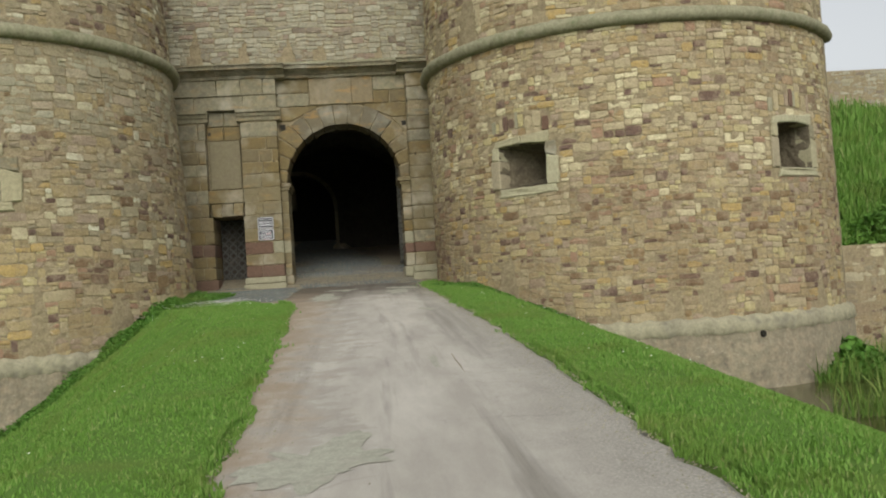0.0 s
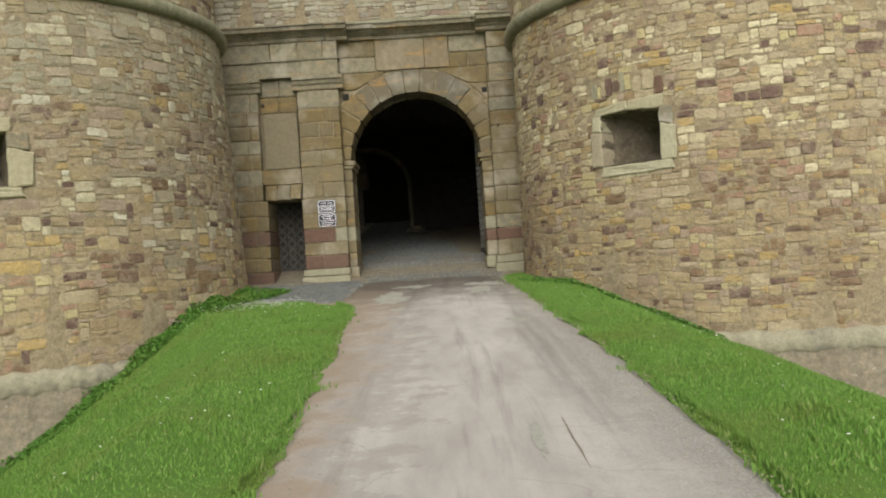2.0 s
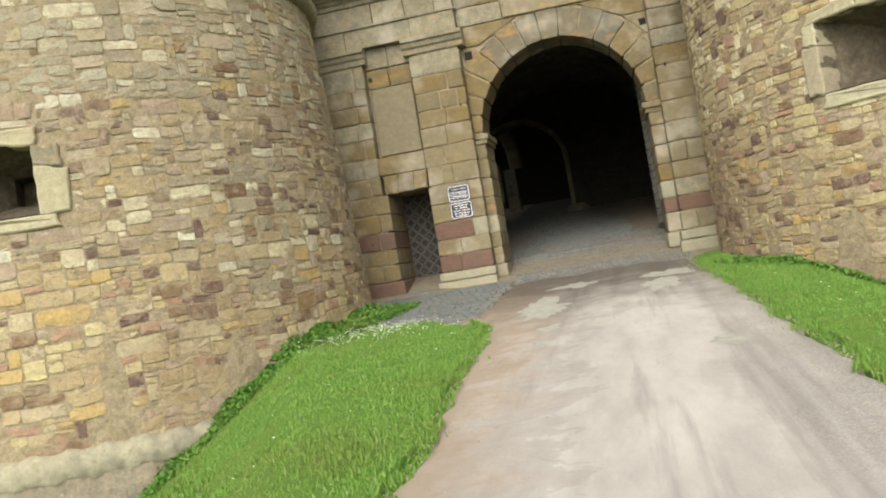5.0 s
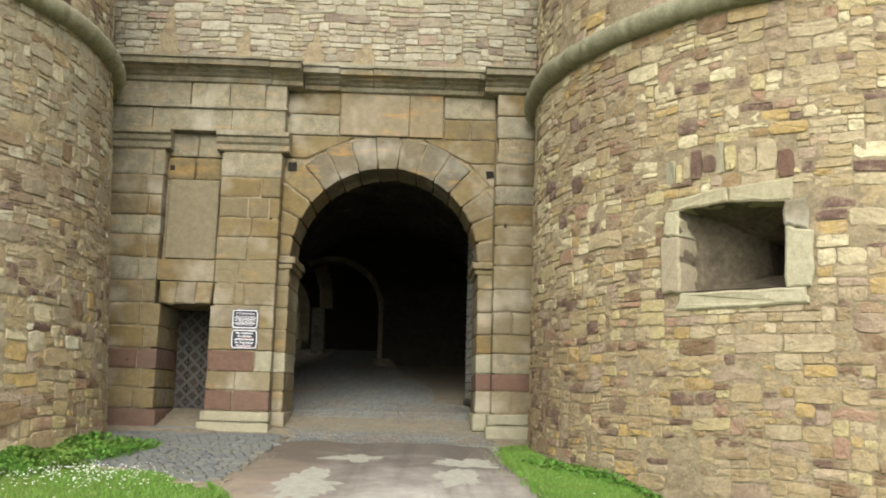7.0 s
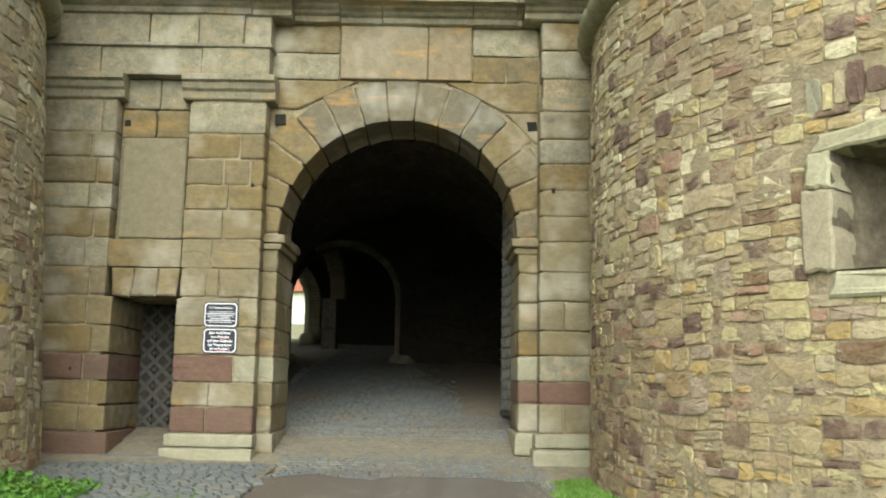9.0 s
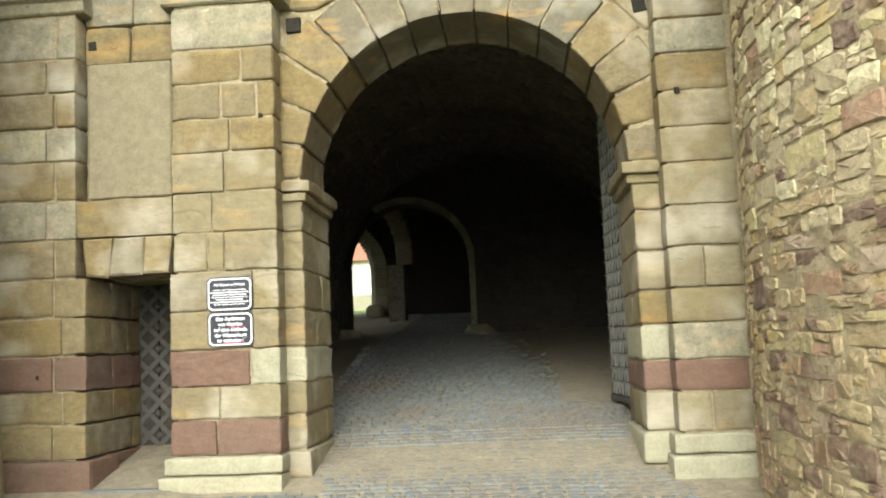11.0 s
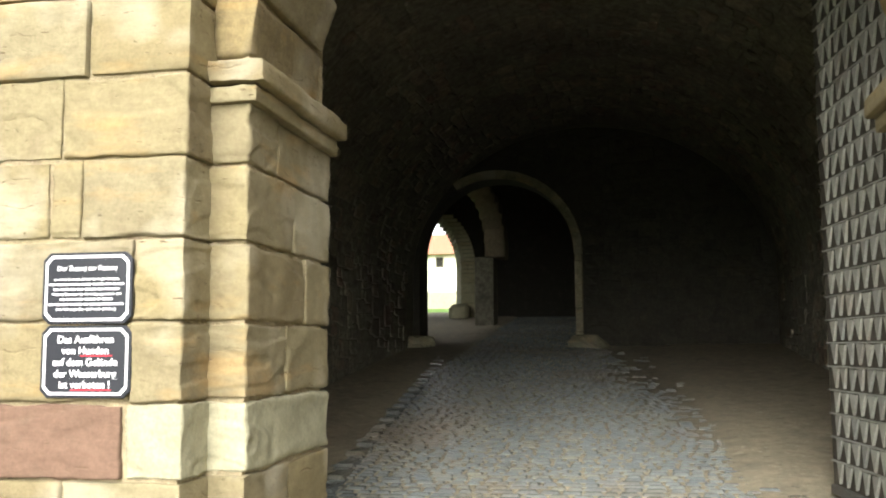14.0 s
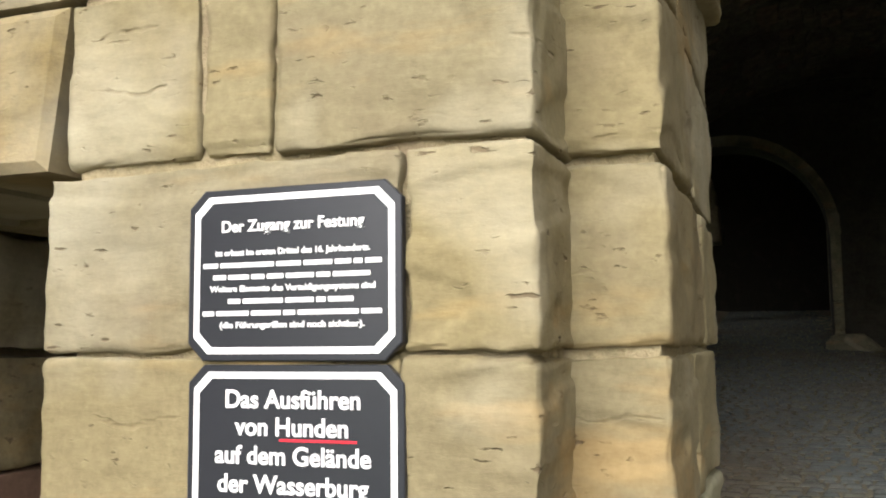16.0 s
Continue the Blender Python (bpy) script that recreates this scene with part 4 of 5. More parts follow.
# far-left pier and the niche over the little door
for i in range(len(L_Z) - 1):
    z0, z1 = L_Z[i], L_Z[i + 1]
    low = z1 < 1.95
    x1 = -3.29 if low else P21
    m = M_ASHLAR_RED if i in (2,) else (M_ASHLAR_GREY if i in (6, 8, 11) else None)
    s = P20 + (x1 - P20) * (0.78 if i % 2 else 0.7)
    block(P20, s, 0.0, 0.4, z0, z1, m)
    block(s, x1, 0.0, 0.55, z0, z1, m)
    if low:
        for y0, y1 in ((0.55, 0.9 if i % 2 else 1.0), (0.9 if i % 2 else 1.0, 1.3)):
            block(-3.7, x1, y0, y1, z0, z1, m)
block(P20, -3.24, -0.05, 0.6, -0.05, 0.34, M_ASHLAR_RED, 0.03, "plinth_stone")
block(-3.7, -3.27, 0.6, 1.3, -0.05, 0.34, M_ASHLAR_RED)
block(P21 - 0.02, PL0, 0.03, 0.6, 2.24, 2.59, M_ASHLAR)
for x0, x1, xa, xb in ((-3.34, -3.06, -3.3, -3.1), (-3.06, -2.78, -3.1, -2.8), (-2.78, PL0, -2.8, PL0 - 0.05)):
    q = [(xa, 1.9 + grnd.uniform(-0.02, 0.02)), (xb, 1.9 + grnd.uniform(-0.02, 0.02)), (x1 - 0.006, 2.235), (x0 + 0.006, 2.235)]
    LATE.append(("lintel_stone", prism(q, 0.0, 0.02, lambda u, v, d: (u, 0.01 - d, v), 0.5), M_ASHLAR_OLD, gate))
part("panel", box_block(-3.32, -2.55, 0.1, 0.3, 2.6, 3.83, 0.015, grnd, 0.002), M_PANEL, gate, "smooth blank greenish stone slab")
for z0, z1 in ((3.84, 4.2), (4.2, 4.58)):
    c = grnd.uniform(-3.05, -2.85)
    block(P21, c, 0.17, 0.4, z0, z1, M_ASHLAR_GREY if z0 > 4 else None)
    block(c, PL0, 0.17, 0.4, z0, z1, M_ASHLAR_GREY if z0 > 4 else None)
CAP = [(0.0, 0.0), (0.02, 0.02), (0.03, 0.1), (0.07, 0.13), (0.09, 0.2), (0.14, 0.22), (0.14, 0.29), (0.0, 0.3)]
moulding("capital", CAP, PL0 - 0.08, PL1 + 0.1, 0.0, 4.28, M_ASHLAR_GREY, steps_x=6)
moulding("capital", CAP, P20, P21 + 0.08, 0.0, 4.28, M_ASHLAR_GREY, steps_x=4)
for z0, z1, cuts in ((4.58, 4.97, (-4.3, -3.62, -2.4, PL1 + 0.02)), (4.97, 5.36, (-4.3, -3.05, -2.45, -1.9, PL1 + 0.02))):
    for x0, x1 in zip(cuts, cuts[1:]):
        block(x0, x1, -0.02, 0.5, z0, z1, M_ASHLAR_GREY, 0.012)
block(-4.3, PL1 + 0.05, -0.06, 0.3, 4.93, 4.985, M_ASHLAR_GREY, 0.015, "fillet")

# cornice
CORN = [(0.0, 0.0), (0.04, 0.015), (0.05, 0.08), (0.1, 0.1), (0.13, 0.13), (0.2, 0.155), (0.22, 0.18), (0.34, 0.19), (0.36, 0.27), (0.4, 0.28), (0.4, 0.31), (0.1, 0.37)]
for xs_c, y in (((-4.4, -3.03, -1.81, -1.33), -0.02), ((-1.33, -0.76, -0.24, 0.88, 1.42, 1.5), 0.2), ((1.5, 2.4), -0.02)):
    for x0, x1 in zip(xs_c, xs_c[1:]):
        moulding("cornice_stone", CORN, x0 + 0.005, x1 - 0.005, y + grnd.uniform(-0.01, 0.01), 5.34 + grnd.uniform(-0.008, 0.008), M_ASHLAR_GREY, steps_x=5)
part("cornice_ledge", box_block(-4.5, 2.6, -0.1, 0.6, 5.64, 5.72, 0.02, grnd, 0.01), M_MOSS, gate, "mossy weathering on top of the cornice")

# putlog holes as flat patches, their inner shade painted near-black
for x, y, z, s in ((-1.47, FACE - 0.012, 4.12, 0.095), (1.62, FACE - 0.012, 4.09, 0.085), (-3.3, 0.155, 4.02, 0.06), (1.86, -0.012, 3.24, 0.035), (-3.72, -0.012, 1.05, 0.025), (-1.72, -0.012, 3.24, 0.03)):
    q = [(x + s * grnd.uniform(0.8, 1.1) * math.cos(a), z + s * grnd.uniform(0.8, 1.1) * math.sin(a)) for a in [math.tau * (i + 0.5) / 4 + grnd.uniform(-0.25, 0.25) for i in range(4)]]
    LATE.append(("putlog_hole", prism(q, 0.004, 0.003, lambda u, v, d, y=y: (u, y - d, v), 0.05), M_SHADE_BLACK, gate))

# curtain wall over the gate
curtain = thing("curtain_wall", "tall rubble curtain wall above the gate cornice", "wall", kind="structure")
mass(-5.5, 4.2, 0.38, 1.4, 5.3, 8.8, M_MORTAR, "core", curtain)
SLITS = [(-1.66, -1.53, 7.61, 7.8), (1.45, 1.58, 7.54, 7.73)]
# no recess is cut: each slit's shade is a flat near-black patch
for a, b, c, d in SLITS:
    part("putlog_hole", prism([(a, c), (b, c), (b, d), (a, d)], 0.004, 0.002, lambda u, v, q: (u, 0.38 - q, v), 0.0), M_SHADE_BLACK, curtain, "small putlog hole, its inner shade painted flat black")
lay_rubble(rubble(-5.3, 3.6, 5.72, 8.75, lambda u, v, d: (u, 0.36 - d, v), random.Random(31), tall=(0.09, 0.19), holes=SLITS), curtain, M_RUBBLE_U, lambda u, v: v < 6.6 and -4 < u < 2.3, 250)


# ---- little side door ----
side_door = thing("side_door", "closed dark plank door with riveted iron lattice", "door", at=(-2.9, 1.2, 0.1))
dz0, dz1, dw = 0.0, 1.86, 0.42
for i in range(4):
    x = -dw + i * 0.21
    part("plank", box_block(x + 0.003, x + 0.207, 0.0, 0.05, dz0, dz1, 0.008, grnd, 0.001), M_DARKWOOD, side_door)


def strap(a, b, y, w, t):
    d = Vector((b[0] - a[0], 0, b[1] - a[1]))
    ln = d.length
    d.normalize()
    q = Vector((-d.z, 0, d.x)) * w / 2
    p, r = Vector((a[0], y, a[1])), Vector((b[0], y, b[1]))
    o = Vector((0, -t, 0))
    v = [p - q, p + q, r + q, r - q]
    return [tuple(i) for i in v + [i + o for i in v]], [(4, 5, 6, 7), (0, 4, 7, 3), (1, 2, 6, 5), (0, 1, 5, 4), (3, 7, 6, 2)]


for k2 in range(-4, 12):
    for sgn in (-1, 1):
        z = 0.02 + k2 * 0.21
        a, b = (-dw, z), (dw, z + 0.84)
        if sgn < 0:
            a, b = (-dw, z + 0.84), (dw, z)
        pts = []
        for (xa, za), (xb, zb) in (((a), (b)),):
            sl = (zb - za) / (xb - xa)
            for lim in (dz0 + 0.02, dz1 - 0.02):
                if za < lim < zb and lim < 0.5:
                    xa, za = xa + (lim - za) / sl, lim
                if zb < lim < za and lim < 0.5:
                    xb, zb = xa + (lim - za) / sl, lim
                if za < lim < zb and lim > 0.5:
                    xb, zb = xa + (lim - za) / sl, lim
                if zb < lim < za and lim > 0.5:
                    xa, za = xa + (lim - za) / sl, lim
            if min(za, zb) < dz0 or max(za, zb) > dz1 or xb - xa < 0.05:
                continue
            part("iron_strap", strap((xa, za), (xb, zb), -0.002 - (0.008 if sgn > 0 else 0), 0.045, 0.008), M_DOOR_IRON, side_door)
for i in range(3):
    for j in range(8):
        x, z = -0.21 + i * 0.21, 0.125 + j * 0.21
        v = [(x + 0.028 * math.cos(a), -0.018, z + 0.028 * math.sin(a)) for a in [math.tau * q / 8 for q in range(8)]] + [(x, -0.04, z)]
        part("rivet", (v, [(q, (q + 1) % 8, 8) for q in range(8)]), M_DOOR_IRON, side_door)
part("bottom_rail", box_block(-dw, dw, -0.02, 0.03, 0.0, 0.1, 0.006, grnd, 0.001), M_IRON, side_door)
mass(-3.75, -2.2, 1.27, 1.4, -0.4, 2.4)
mass(-3.3, -2.45, 0.6, 1.3, 1.9, 1.95)
door_floor = tagged(part("threshold", box_block(-3.3, -2.5, -0.1, 1.3, -0.3, 0.09, 0.02, grnd, 0.004), M_COBBLE), "worn grey stone threshold", "threshold", kind="structure")


# ---- vaulted passage ----
VX, VR, VS = -0.35, 3.05, 2.6
passage = thing("gate_passage", "dark rubble barrel-vaulted gate passage", "passage", kind="structure")


def vplace(u, y, d):
    """u runs up the left wall, over the vault and down the right wall."""
    r = VR - d
    h = VS + 0.6
    if u < h:
        return (VX - r, y, -0.6 + u)
    if u < h + math.pi * VR:
        a = (u - h) / VR
        return (VX - r * math.cos(a), y, VS + r * math.sin(a) * 0.85)
    return (VX + r, y, VS - (u - h - math.pi * VR))


total = 2 * (VS + 0.6) + math.pi * VR
us = steps(0, total, 60)
ysv = steps(1.2, 12.8, 30)
verts = [vplace(u, y, 0.03 * n2(u, y, 1.6, 8)) for y in ysv for u in us]
k = len(us)
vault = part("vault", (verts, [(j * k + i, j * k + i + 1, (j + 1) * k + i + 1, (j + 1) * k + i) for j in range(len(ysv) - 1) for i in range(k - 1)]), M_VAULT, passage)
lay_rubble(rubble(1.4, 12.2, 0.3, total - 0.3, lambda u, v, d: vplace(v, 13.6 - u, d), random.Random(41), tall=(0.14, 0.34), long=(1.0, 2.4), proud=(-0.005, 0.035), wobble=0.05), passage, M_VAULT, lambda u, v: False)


def arch_wall(y, thick, x_lo, x_hi, z_lo, z_hi, ax, half, spring, mat, owner, pointed=False, name="cross_wall"):
    """A wall across the passage with an arched opening right through it."""
    pts = []
    m = 24
    for i in range(m + 1):
        if pointed:
            t = i / m
            if t <= 0.5:
                a = math.pi - t * 2 * math.acos(0.5)
                pts.append((ax + half + 2 * half * math.cos(a), spring + 2 * half * math.sin(a)))
            else:
                a = (1 - t) * 2 * math.acos(0.5)
                pts.append((ax - half + 2 * half * math.cos(a), spring + 2 * half * math.sin(a)))
        else:
            a = math.pi * (1 - i / m)
            pts.append((ax + half * math.cos(a), spring + half * math.sin(a)))
    pts = [(ax - half, z_lo)] + pts + [(ax + half, z_lo)]
    out_p = [(x_lo, z_lo)] + [(x_lo + (x_hi - x_lo) * i / m, z_hi) for i in range(m + 1)] + [(x_hi, z_lo)]
    v, f = [], []
    for yy_ in (y, y + thick):
        v += [(x, yy_, z) for x, z in pts] + [(x, yy_, z) for x, z in out_p]
    q = len(pts)
    o = 2 * q
    for i in range(q - 1):
        f += [(i, i + 1, q + i + 1, q + i), (o + i + 1, o + i, o + q + i, o + q + i + 1), (i + 1, i, o + i, o + i + 1)]
    return part(name, (v, f), mat, owner), pts


# the gloom at the passage end is painted into this wall's colour
back, bpts = arch_wall(12.6, 0.7, -5.5, 4.2, 0.2, 7.0, -1.925, 1.345, 3.02, M_SHADED_RUBBLE, passage)
# dressed rim of the inner arch
for i in range(9, len(bpts) - 2):
    (xa, za), (xb, zb) = bpts[i], bpts[i + 1]
    c, s = Vector((-1.925, 3.02)), 0.13
    da, db = (Vector((xa, za)) - c).normalized() * s, (Vector((xb, zb)) - c).normalized() * s
    q = [(xa, za), (xb, zb), (xb + db.x, zb + db.y), (xa + da.x, za + da.y)]
    LATE.append(("rim_stone", prism(q[::-1], 0.05, 0.008, lambda u, v, d: (u, 12.6 - d, v), 0.1), M_ASHLAR_GREY, passage))
for x in (-1.925 + 1.345,):
    for i in range(5):
        z = 1.3 + i * 0.4
        LATE.append(("rim_stone", box_block(x, x + 0.13, 12.54, 12.8, z, z + 0.395, 0.01, grnd, 0.003), M_ASHLAR_GREY, passage))
lay_rubble(rubble(-3.5, 2.7, 1.2, 5.9, lambda u, v, d: (u, 12.6 - d, v), random.Random(44), tall=(0.14, 0.3), long=(0.9, 2.0), proud=(0.0, 0.02), holes=[(-3.45, -0.42, 1.0, 4.62)]), passage, M_SHADED_RUBBLE, lambda u, v: False)
# guard stones at the foot of the inner arch
for x in (-0.36, -3.28):
    g_s = thing("guard_stone", "rounded wheel guard stone at the arch foot", "guard stone", group="guard stones", at=(x, 12.4, 1.44))
    bm = bmesh.new()
    bmesh.ops.create_uvsphere(bm, u_segments=16, v_segments=10, radius=0.28)
    for vv in bm.verts:
        vv.co = vv.co * (0.82 + 0.35 * noise.noise(vv.co * 4 + Vector((x, 0, 0)))) + Vector((0.12, 0, 0)) * (1 if vv.co.z < 0 else 0)
        vv.co.x *= 1.35
        vv.co.z = max(-0.2, min(0.2, vv.co.z * 1.1))
    part("boulder", bm, M_ASHLAR_GREY, g_s)
# second chamber, with an unseen side opening added to let daylight in
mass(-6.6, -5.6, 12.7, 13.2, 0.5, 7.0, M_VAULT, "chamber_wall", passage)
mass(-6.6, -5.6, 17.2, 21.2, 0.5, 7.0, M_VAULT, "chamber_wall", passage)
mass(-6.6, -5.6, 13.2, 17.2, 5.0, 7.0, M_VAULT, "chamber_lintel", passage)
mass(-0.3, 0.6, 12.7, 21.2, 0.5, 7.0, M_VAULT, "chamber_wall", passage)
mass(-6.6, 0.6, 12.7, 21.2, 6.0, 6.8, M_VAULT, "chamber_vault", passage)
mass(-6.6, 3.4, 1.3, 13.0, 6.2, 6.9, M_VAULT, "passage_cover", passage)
# far wall coloured near-black; the chamber's darkness is put into the colour
far_wall, fpts = arch_wall(20.0, 1.1, -6.6, 0.6, 1.5, 7.0, -4.53, 0.84, 3.5, M_SHADE_BLACK, passage, True)
# arch reveal in cream stone, the yard's daylight put into its colour
z = 2.05
while z < 4.7:
    d = 0.25 if z < 3.3 else 0.1
    e = max(0.0, z + d / 2 - 3.5)
    xf = -4.53 - 0.84 + math.sqrt(1.68 ** 2 - e * e)
    q = [(xf - 0.36, 21.0), (xf - 0.06, 19.94), (xf + 0.3, 19.94), (xf + 0.3, 21.0)]
    LATE.append(("stone_block", prism(q, z + d - 0.006, 0.008, lambda u, v, d: (u, v, d), -z), M_PORT_FRAME, passage))
    z += d
fg = thing("guard_stone", "rounded guard stone by the pointed arch", "guard stone", group="guard stones", at=(-3.75, 19.8, 2.2))
part("boulder", box_block(-0.25, 0.25, -0.3, 0.4, -0.2, 0.3, 0.09, grnd, 0.02), M_ASHLAR_PALE, fg)
# rough pier with the stump of a rib
pier = thing("rubble_pier", "rough rubble pier with the stump of a vault rib", "pier", kind="structure")
mass(-2.97, -2.55, 17.05, 17.75, 1.6, 3.42, M_VAULT, "core", pier)
lay_rubble(rubble(-2.97, -2.55, 1.6, 3.42, lambda u, v, d: (u, 17.05 - d, v), random.Random(43), tall=(0.12, 0.26), long=(0.8, 1.6), proud=(0.02, 0.06)), pier, M_PIER, lambda u, v: True)
for i in range(8):
    a0 = i * 0.19
    x, z = -2.5 - 0.75 * (1 - math.cos(a0)), 3.4 + 1.6 * math.sin(a0)
    LATE.append(("rib_stone", worn_block(x - 0.24, x + 0.22, 17.0, 17.7, z, z + 0.3 * math.cos(a0) + 0.12, 0.05, grnd, 6), M_PIER, pier))


def passage_z(x, y):
    return road_z(y) + 0.012 * n2(x, y, 1.3, 6) - 0.02


floor_sheet = tagged(part("floor", grid_sheet(steps(-6.6, 3.0, 40), steps(-1.5, 22, 100), lambda x, y: passage_z(x, y) - (0.004 if y < 0.3 else 0) - (0.03 if y < -0.9 else 0) + 0.03 * (1 if x < -2.4 or (x > 0.9 and y > 3.0) else 0)), M_EARTH), "trodden earth and cobble floor of the passage", "floor", kind="structure")
smooth(floor_sheet)


# ---- gate leaf with iron spikes ----
leaf = thing("gate_leaf", "open gate leaf studded with rows of grey iron teeth", "gate", at=(1.6, 1.45, 0.42))
leaf.rotation_euler = (0, 0, radians(6.5))
LW = 1.42


def leaf_top(y):
    t = 1 - min(1.0, (y + 0.02) / 1.46)
    return 2.25 + 1.45 * math.sqrt(max(0.0, 1 - t * t))


n = 24
outline = [(0.0, 0.0), (LW, 0.14)] + [(LW - LW * i / n, leaf_top(LW - LW * i / n)) for i in range(n + 1)]
lv = [(x, y, z) for x in (0.0, 0.09) for y, z in outline]
q = len(outline)
part("leaf_board", (lv, [tuple(range(q)), tuple(range(2 * q - 1, q - 1, -1))] + [(i, (i + 1) % q, q + (i + 1) % q, q + i) for i in range(q)]), M_DARKWOOD, leaf)
part("edge_iron", box_block(-0.045, 0.1, -0.045, 0.04, 0.0, 2.6, 0.006, grnd, 0.001), M_BLUE_IRON, leaf, "flat dark iron edge strap")
part("bottom_iron", box_block(-0.02, 0.1, 0.03, LW, 0.1, 0.16, 0.006, grnd, 0.001), M_DOOR_IRON, leaf)
SP, SH = 0.142, 0.146
# flat pointed teeth hang from a flat bar in every row
spike = [(-0.002, -SP * 0.4, SH * 0.36), (-0.002, SP * 0.4, SH * 0.36), (-0.014, -SP * 0.37, SH * 0.36), (-0.014, SP * 0.37, SH * 0.36), (-0.02, 0.0, -SH * 0.5), (-0.002, 0.0, -SH * 0.48)]
spike_me = bpy.data.meshes.new("iron_tooth")
spike_me.from_pydata(spike, [], [(2, 4, 3), (0, 2, 3, 1), (0, 5, 4, 2), (1, 3, 4, 5)])
spike_me.materials.append(M_IRON)
for j in range(26):
    z = 0.25 + j * SH
    reach = [y for y in steps(0.05, LW - 0.02, 60) if leaf_top(y) > z + 0.1]
    if len(reach) < 4:
        continue
    part("iron_bar", box_block(-0.02, 0.0, reach[0], reach[-1], z + SH * 0.38, z + SH * 0.45, 0.003, grnd, 0.001), M_IRON, leaf)
    for i in range(10):
        y = 0.115 + i * SP
        if y < reach[0] or y > reach[-1] - 0.03:
            continue
        tooth = new("iron_tooth", spike_me)
        tooth.parent = leaf
        tooth.location = (-0.003, y + grnd.uniform(-0.004, 0.004), z + grnd.uniform(-0.004, 0.004))
        tooth.rotation_euler = (grnd.uniform(-0.07, 0.07), grnd.uniform(-0.06, 0.06), grnd.uniform(-0.05, 0.05))


# ---- enamel signs ----
def chamfer(w, h, c):
    return [(-w + c, -h), (w - c, -h), (w, -h + c), (w, h - c), (w - c, h), (-w + c, h), (-w, h - c), (-w, -h + c)]


def letters(txt, size, x, z, owner, align="CENTER", mat=None, name="text_line", bold=0.0):
    cu = bpy.data.curves.new(name, "FONT")
    cu.body, cu.size, cu.align_x, cu.extrude, cu.offset = txt, size, align, 0.0006, bold
    tmp = bpy.data.objects.new("tmp", cu)
    scene.collection.objects.link(tmp)
    dg = bpy.context.evaluated_depsgraph_get()
    me = bpy.data.meshes.new_from_object(tmp.evaluated_get(dg))
    width = max(v.co.x for v in me.vertices) - min(v.co.x for v in me.vertices)
    bpy.data.objects.remove(tmp)
    me.materials.clear()
    me.materials.append(mat or M_SIGN_WHITE)
    ob = new(name, me)
    ob.parent = owner
    ob.rotation_euler = (radians(90), 0, 0)
    ob.location = (x, -0.0082, z)
    return ob, width


def sign(x, z, label):
    s = thing("sign", label, "sign", group="entrance signs", at=(x, -0.012, z))
    w, h = 0.2, 0.147
    put = lambda u, v, d: (u, -d, v)
    part("plate", prism(chamfer(w, h, 0.03), 0.006, 0.002, put, 0.01), M_SIGN_BLACK, s)
    o, i = chamfer(w - 0.012, h - 0.012, 0.028), chamfer(w - 0.023, h - 0.023, 0.025)
    v = [(a, -0.0068, b) for a, b in o + i]
    part("border", (v, [(k, (k + 1) % 8, 8 + (k + 1) % 8, 8 + k) for k in range(8)]), M_SIGN_WHITE, s)
    return s


def bars(s, z, words, h, total):
    """A line of small writing that cannot be read, word by word."""
    rnd = random.Random(int(z * 1e4))
    x = -total / 2
    for wd in words:
        ln = total * wd
        part("text_bar", box_block(x, x + ln - 0.005, -0.0075, -0.0062, z - h / 2, z + h / 2, 0.0003, rnd, 0.0), M_SIGN_WHITE, s)
        x += ln


s1 = sign(-2.015, 1.697, "black enamel notice with white border and small print")
letters("Der Zugang zur Festung", 0.0275, 0, 0.073, s1, bold=0.0005)
PRINT = {0: "ist erbaut im ersten Drittel des 16. Jahrhunderts.", 3: "Weitere Elemente des Verteidigungssystems sind", 6: "(die Führungsrillen sind noch sichtbar)."}
for i, (tot, words) in enumerate(((0.29, (0.07, 0.13, 0.07, 0.14, 0.18, 0.1, 0.07, 0.24)), (0.34, (0.1, 0.32, 0.15, 0.17, 0.1, 0.06, 0.1)), (0.3, (0.1, 0.15, 0.1, 0.12, 0.19, 0.1, 0.24)), (0.31, (0.14, 0.17, 0.09, 0.44, 0.16)), (0.24, (0.12, 0.34, 0.24, 0.09, 0.21)), (0.34, (0.08, 0.2, 0.18, 0.08, 0.34, 0.12)), (0.27, (0.08, 0.3, 0.12, 0.5)))):
    if i in PRINT:
        line, width = letters(PRINT[i], 0.0145, 0, 0.032 - i * 0.0205, s1, bold=0.0003)
        line.scale = (tot / width, 1, 1)
    else:
        bars(s1, 0.036 - i * 0.0205, words, 0.008, tot)
s2 = sign(-2.012, 1.397, "black enamel notice forbidding dogs, white letters underlined red")
for txt, z in (("Das Ausführen", 0.076), ("von Hunden", 0.031), ("auf dem Gelände", -0.016), ("der Wasserburg", -0.063), ("ist verboten !", -0.107)):
    letters(txt, 0.042, 0, z, s2, bold=0.0008)
for x0, x1, z in ((-0.022, 0.118, 0.0235), (-0.062, 0.118, -0.1145)):
    part("underline", box_block(x0, x1, -0.0078, -0.0062, z - 0.002, z + 0.002, 0.0003, grnd, 0.0), M_SIGN_RED, s2)

# ---- rampart beyond the right tower ----
rampart = thing("rampart", "grassy rampart bank with retaining and parapet walls", "rampart", kind="structure")
mass(10.4, 40, -2.0, -1.2, -3.2, 0.18, M_MORTAR, "retaining_wall", rampart)
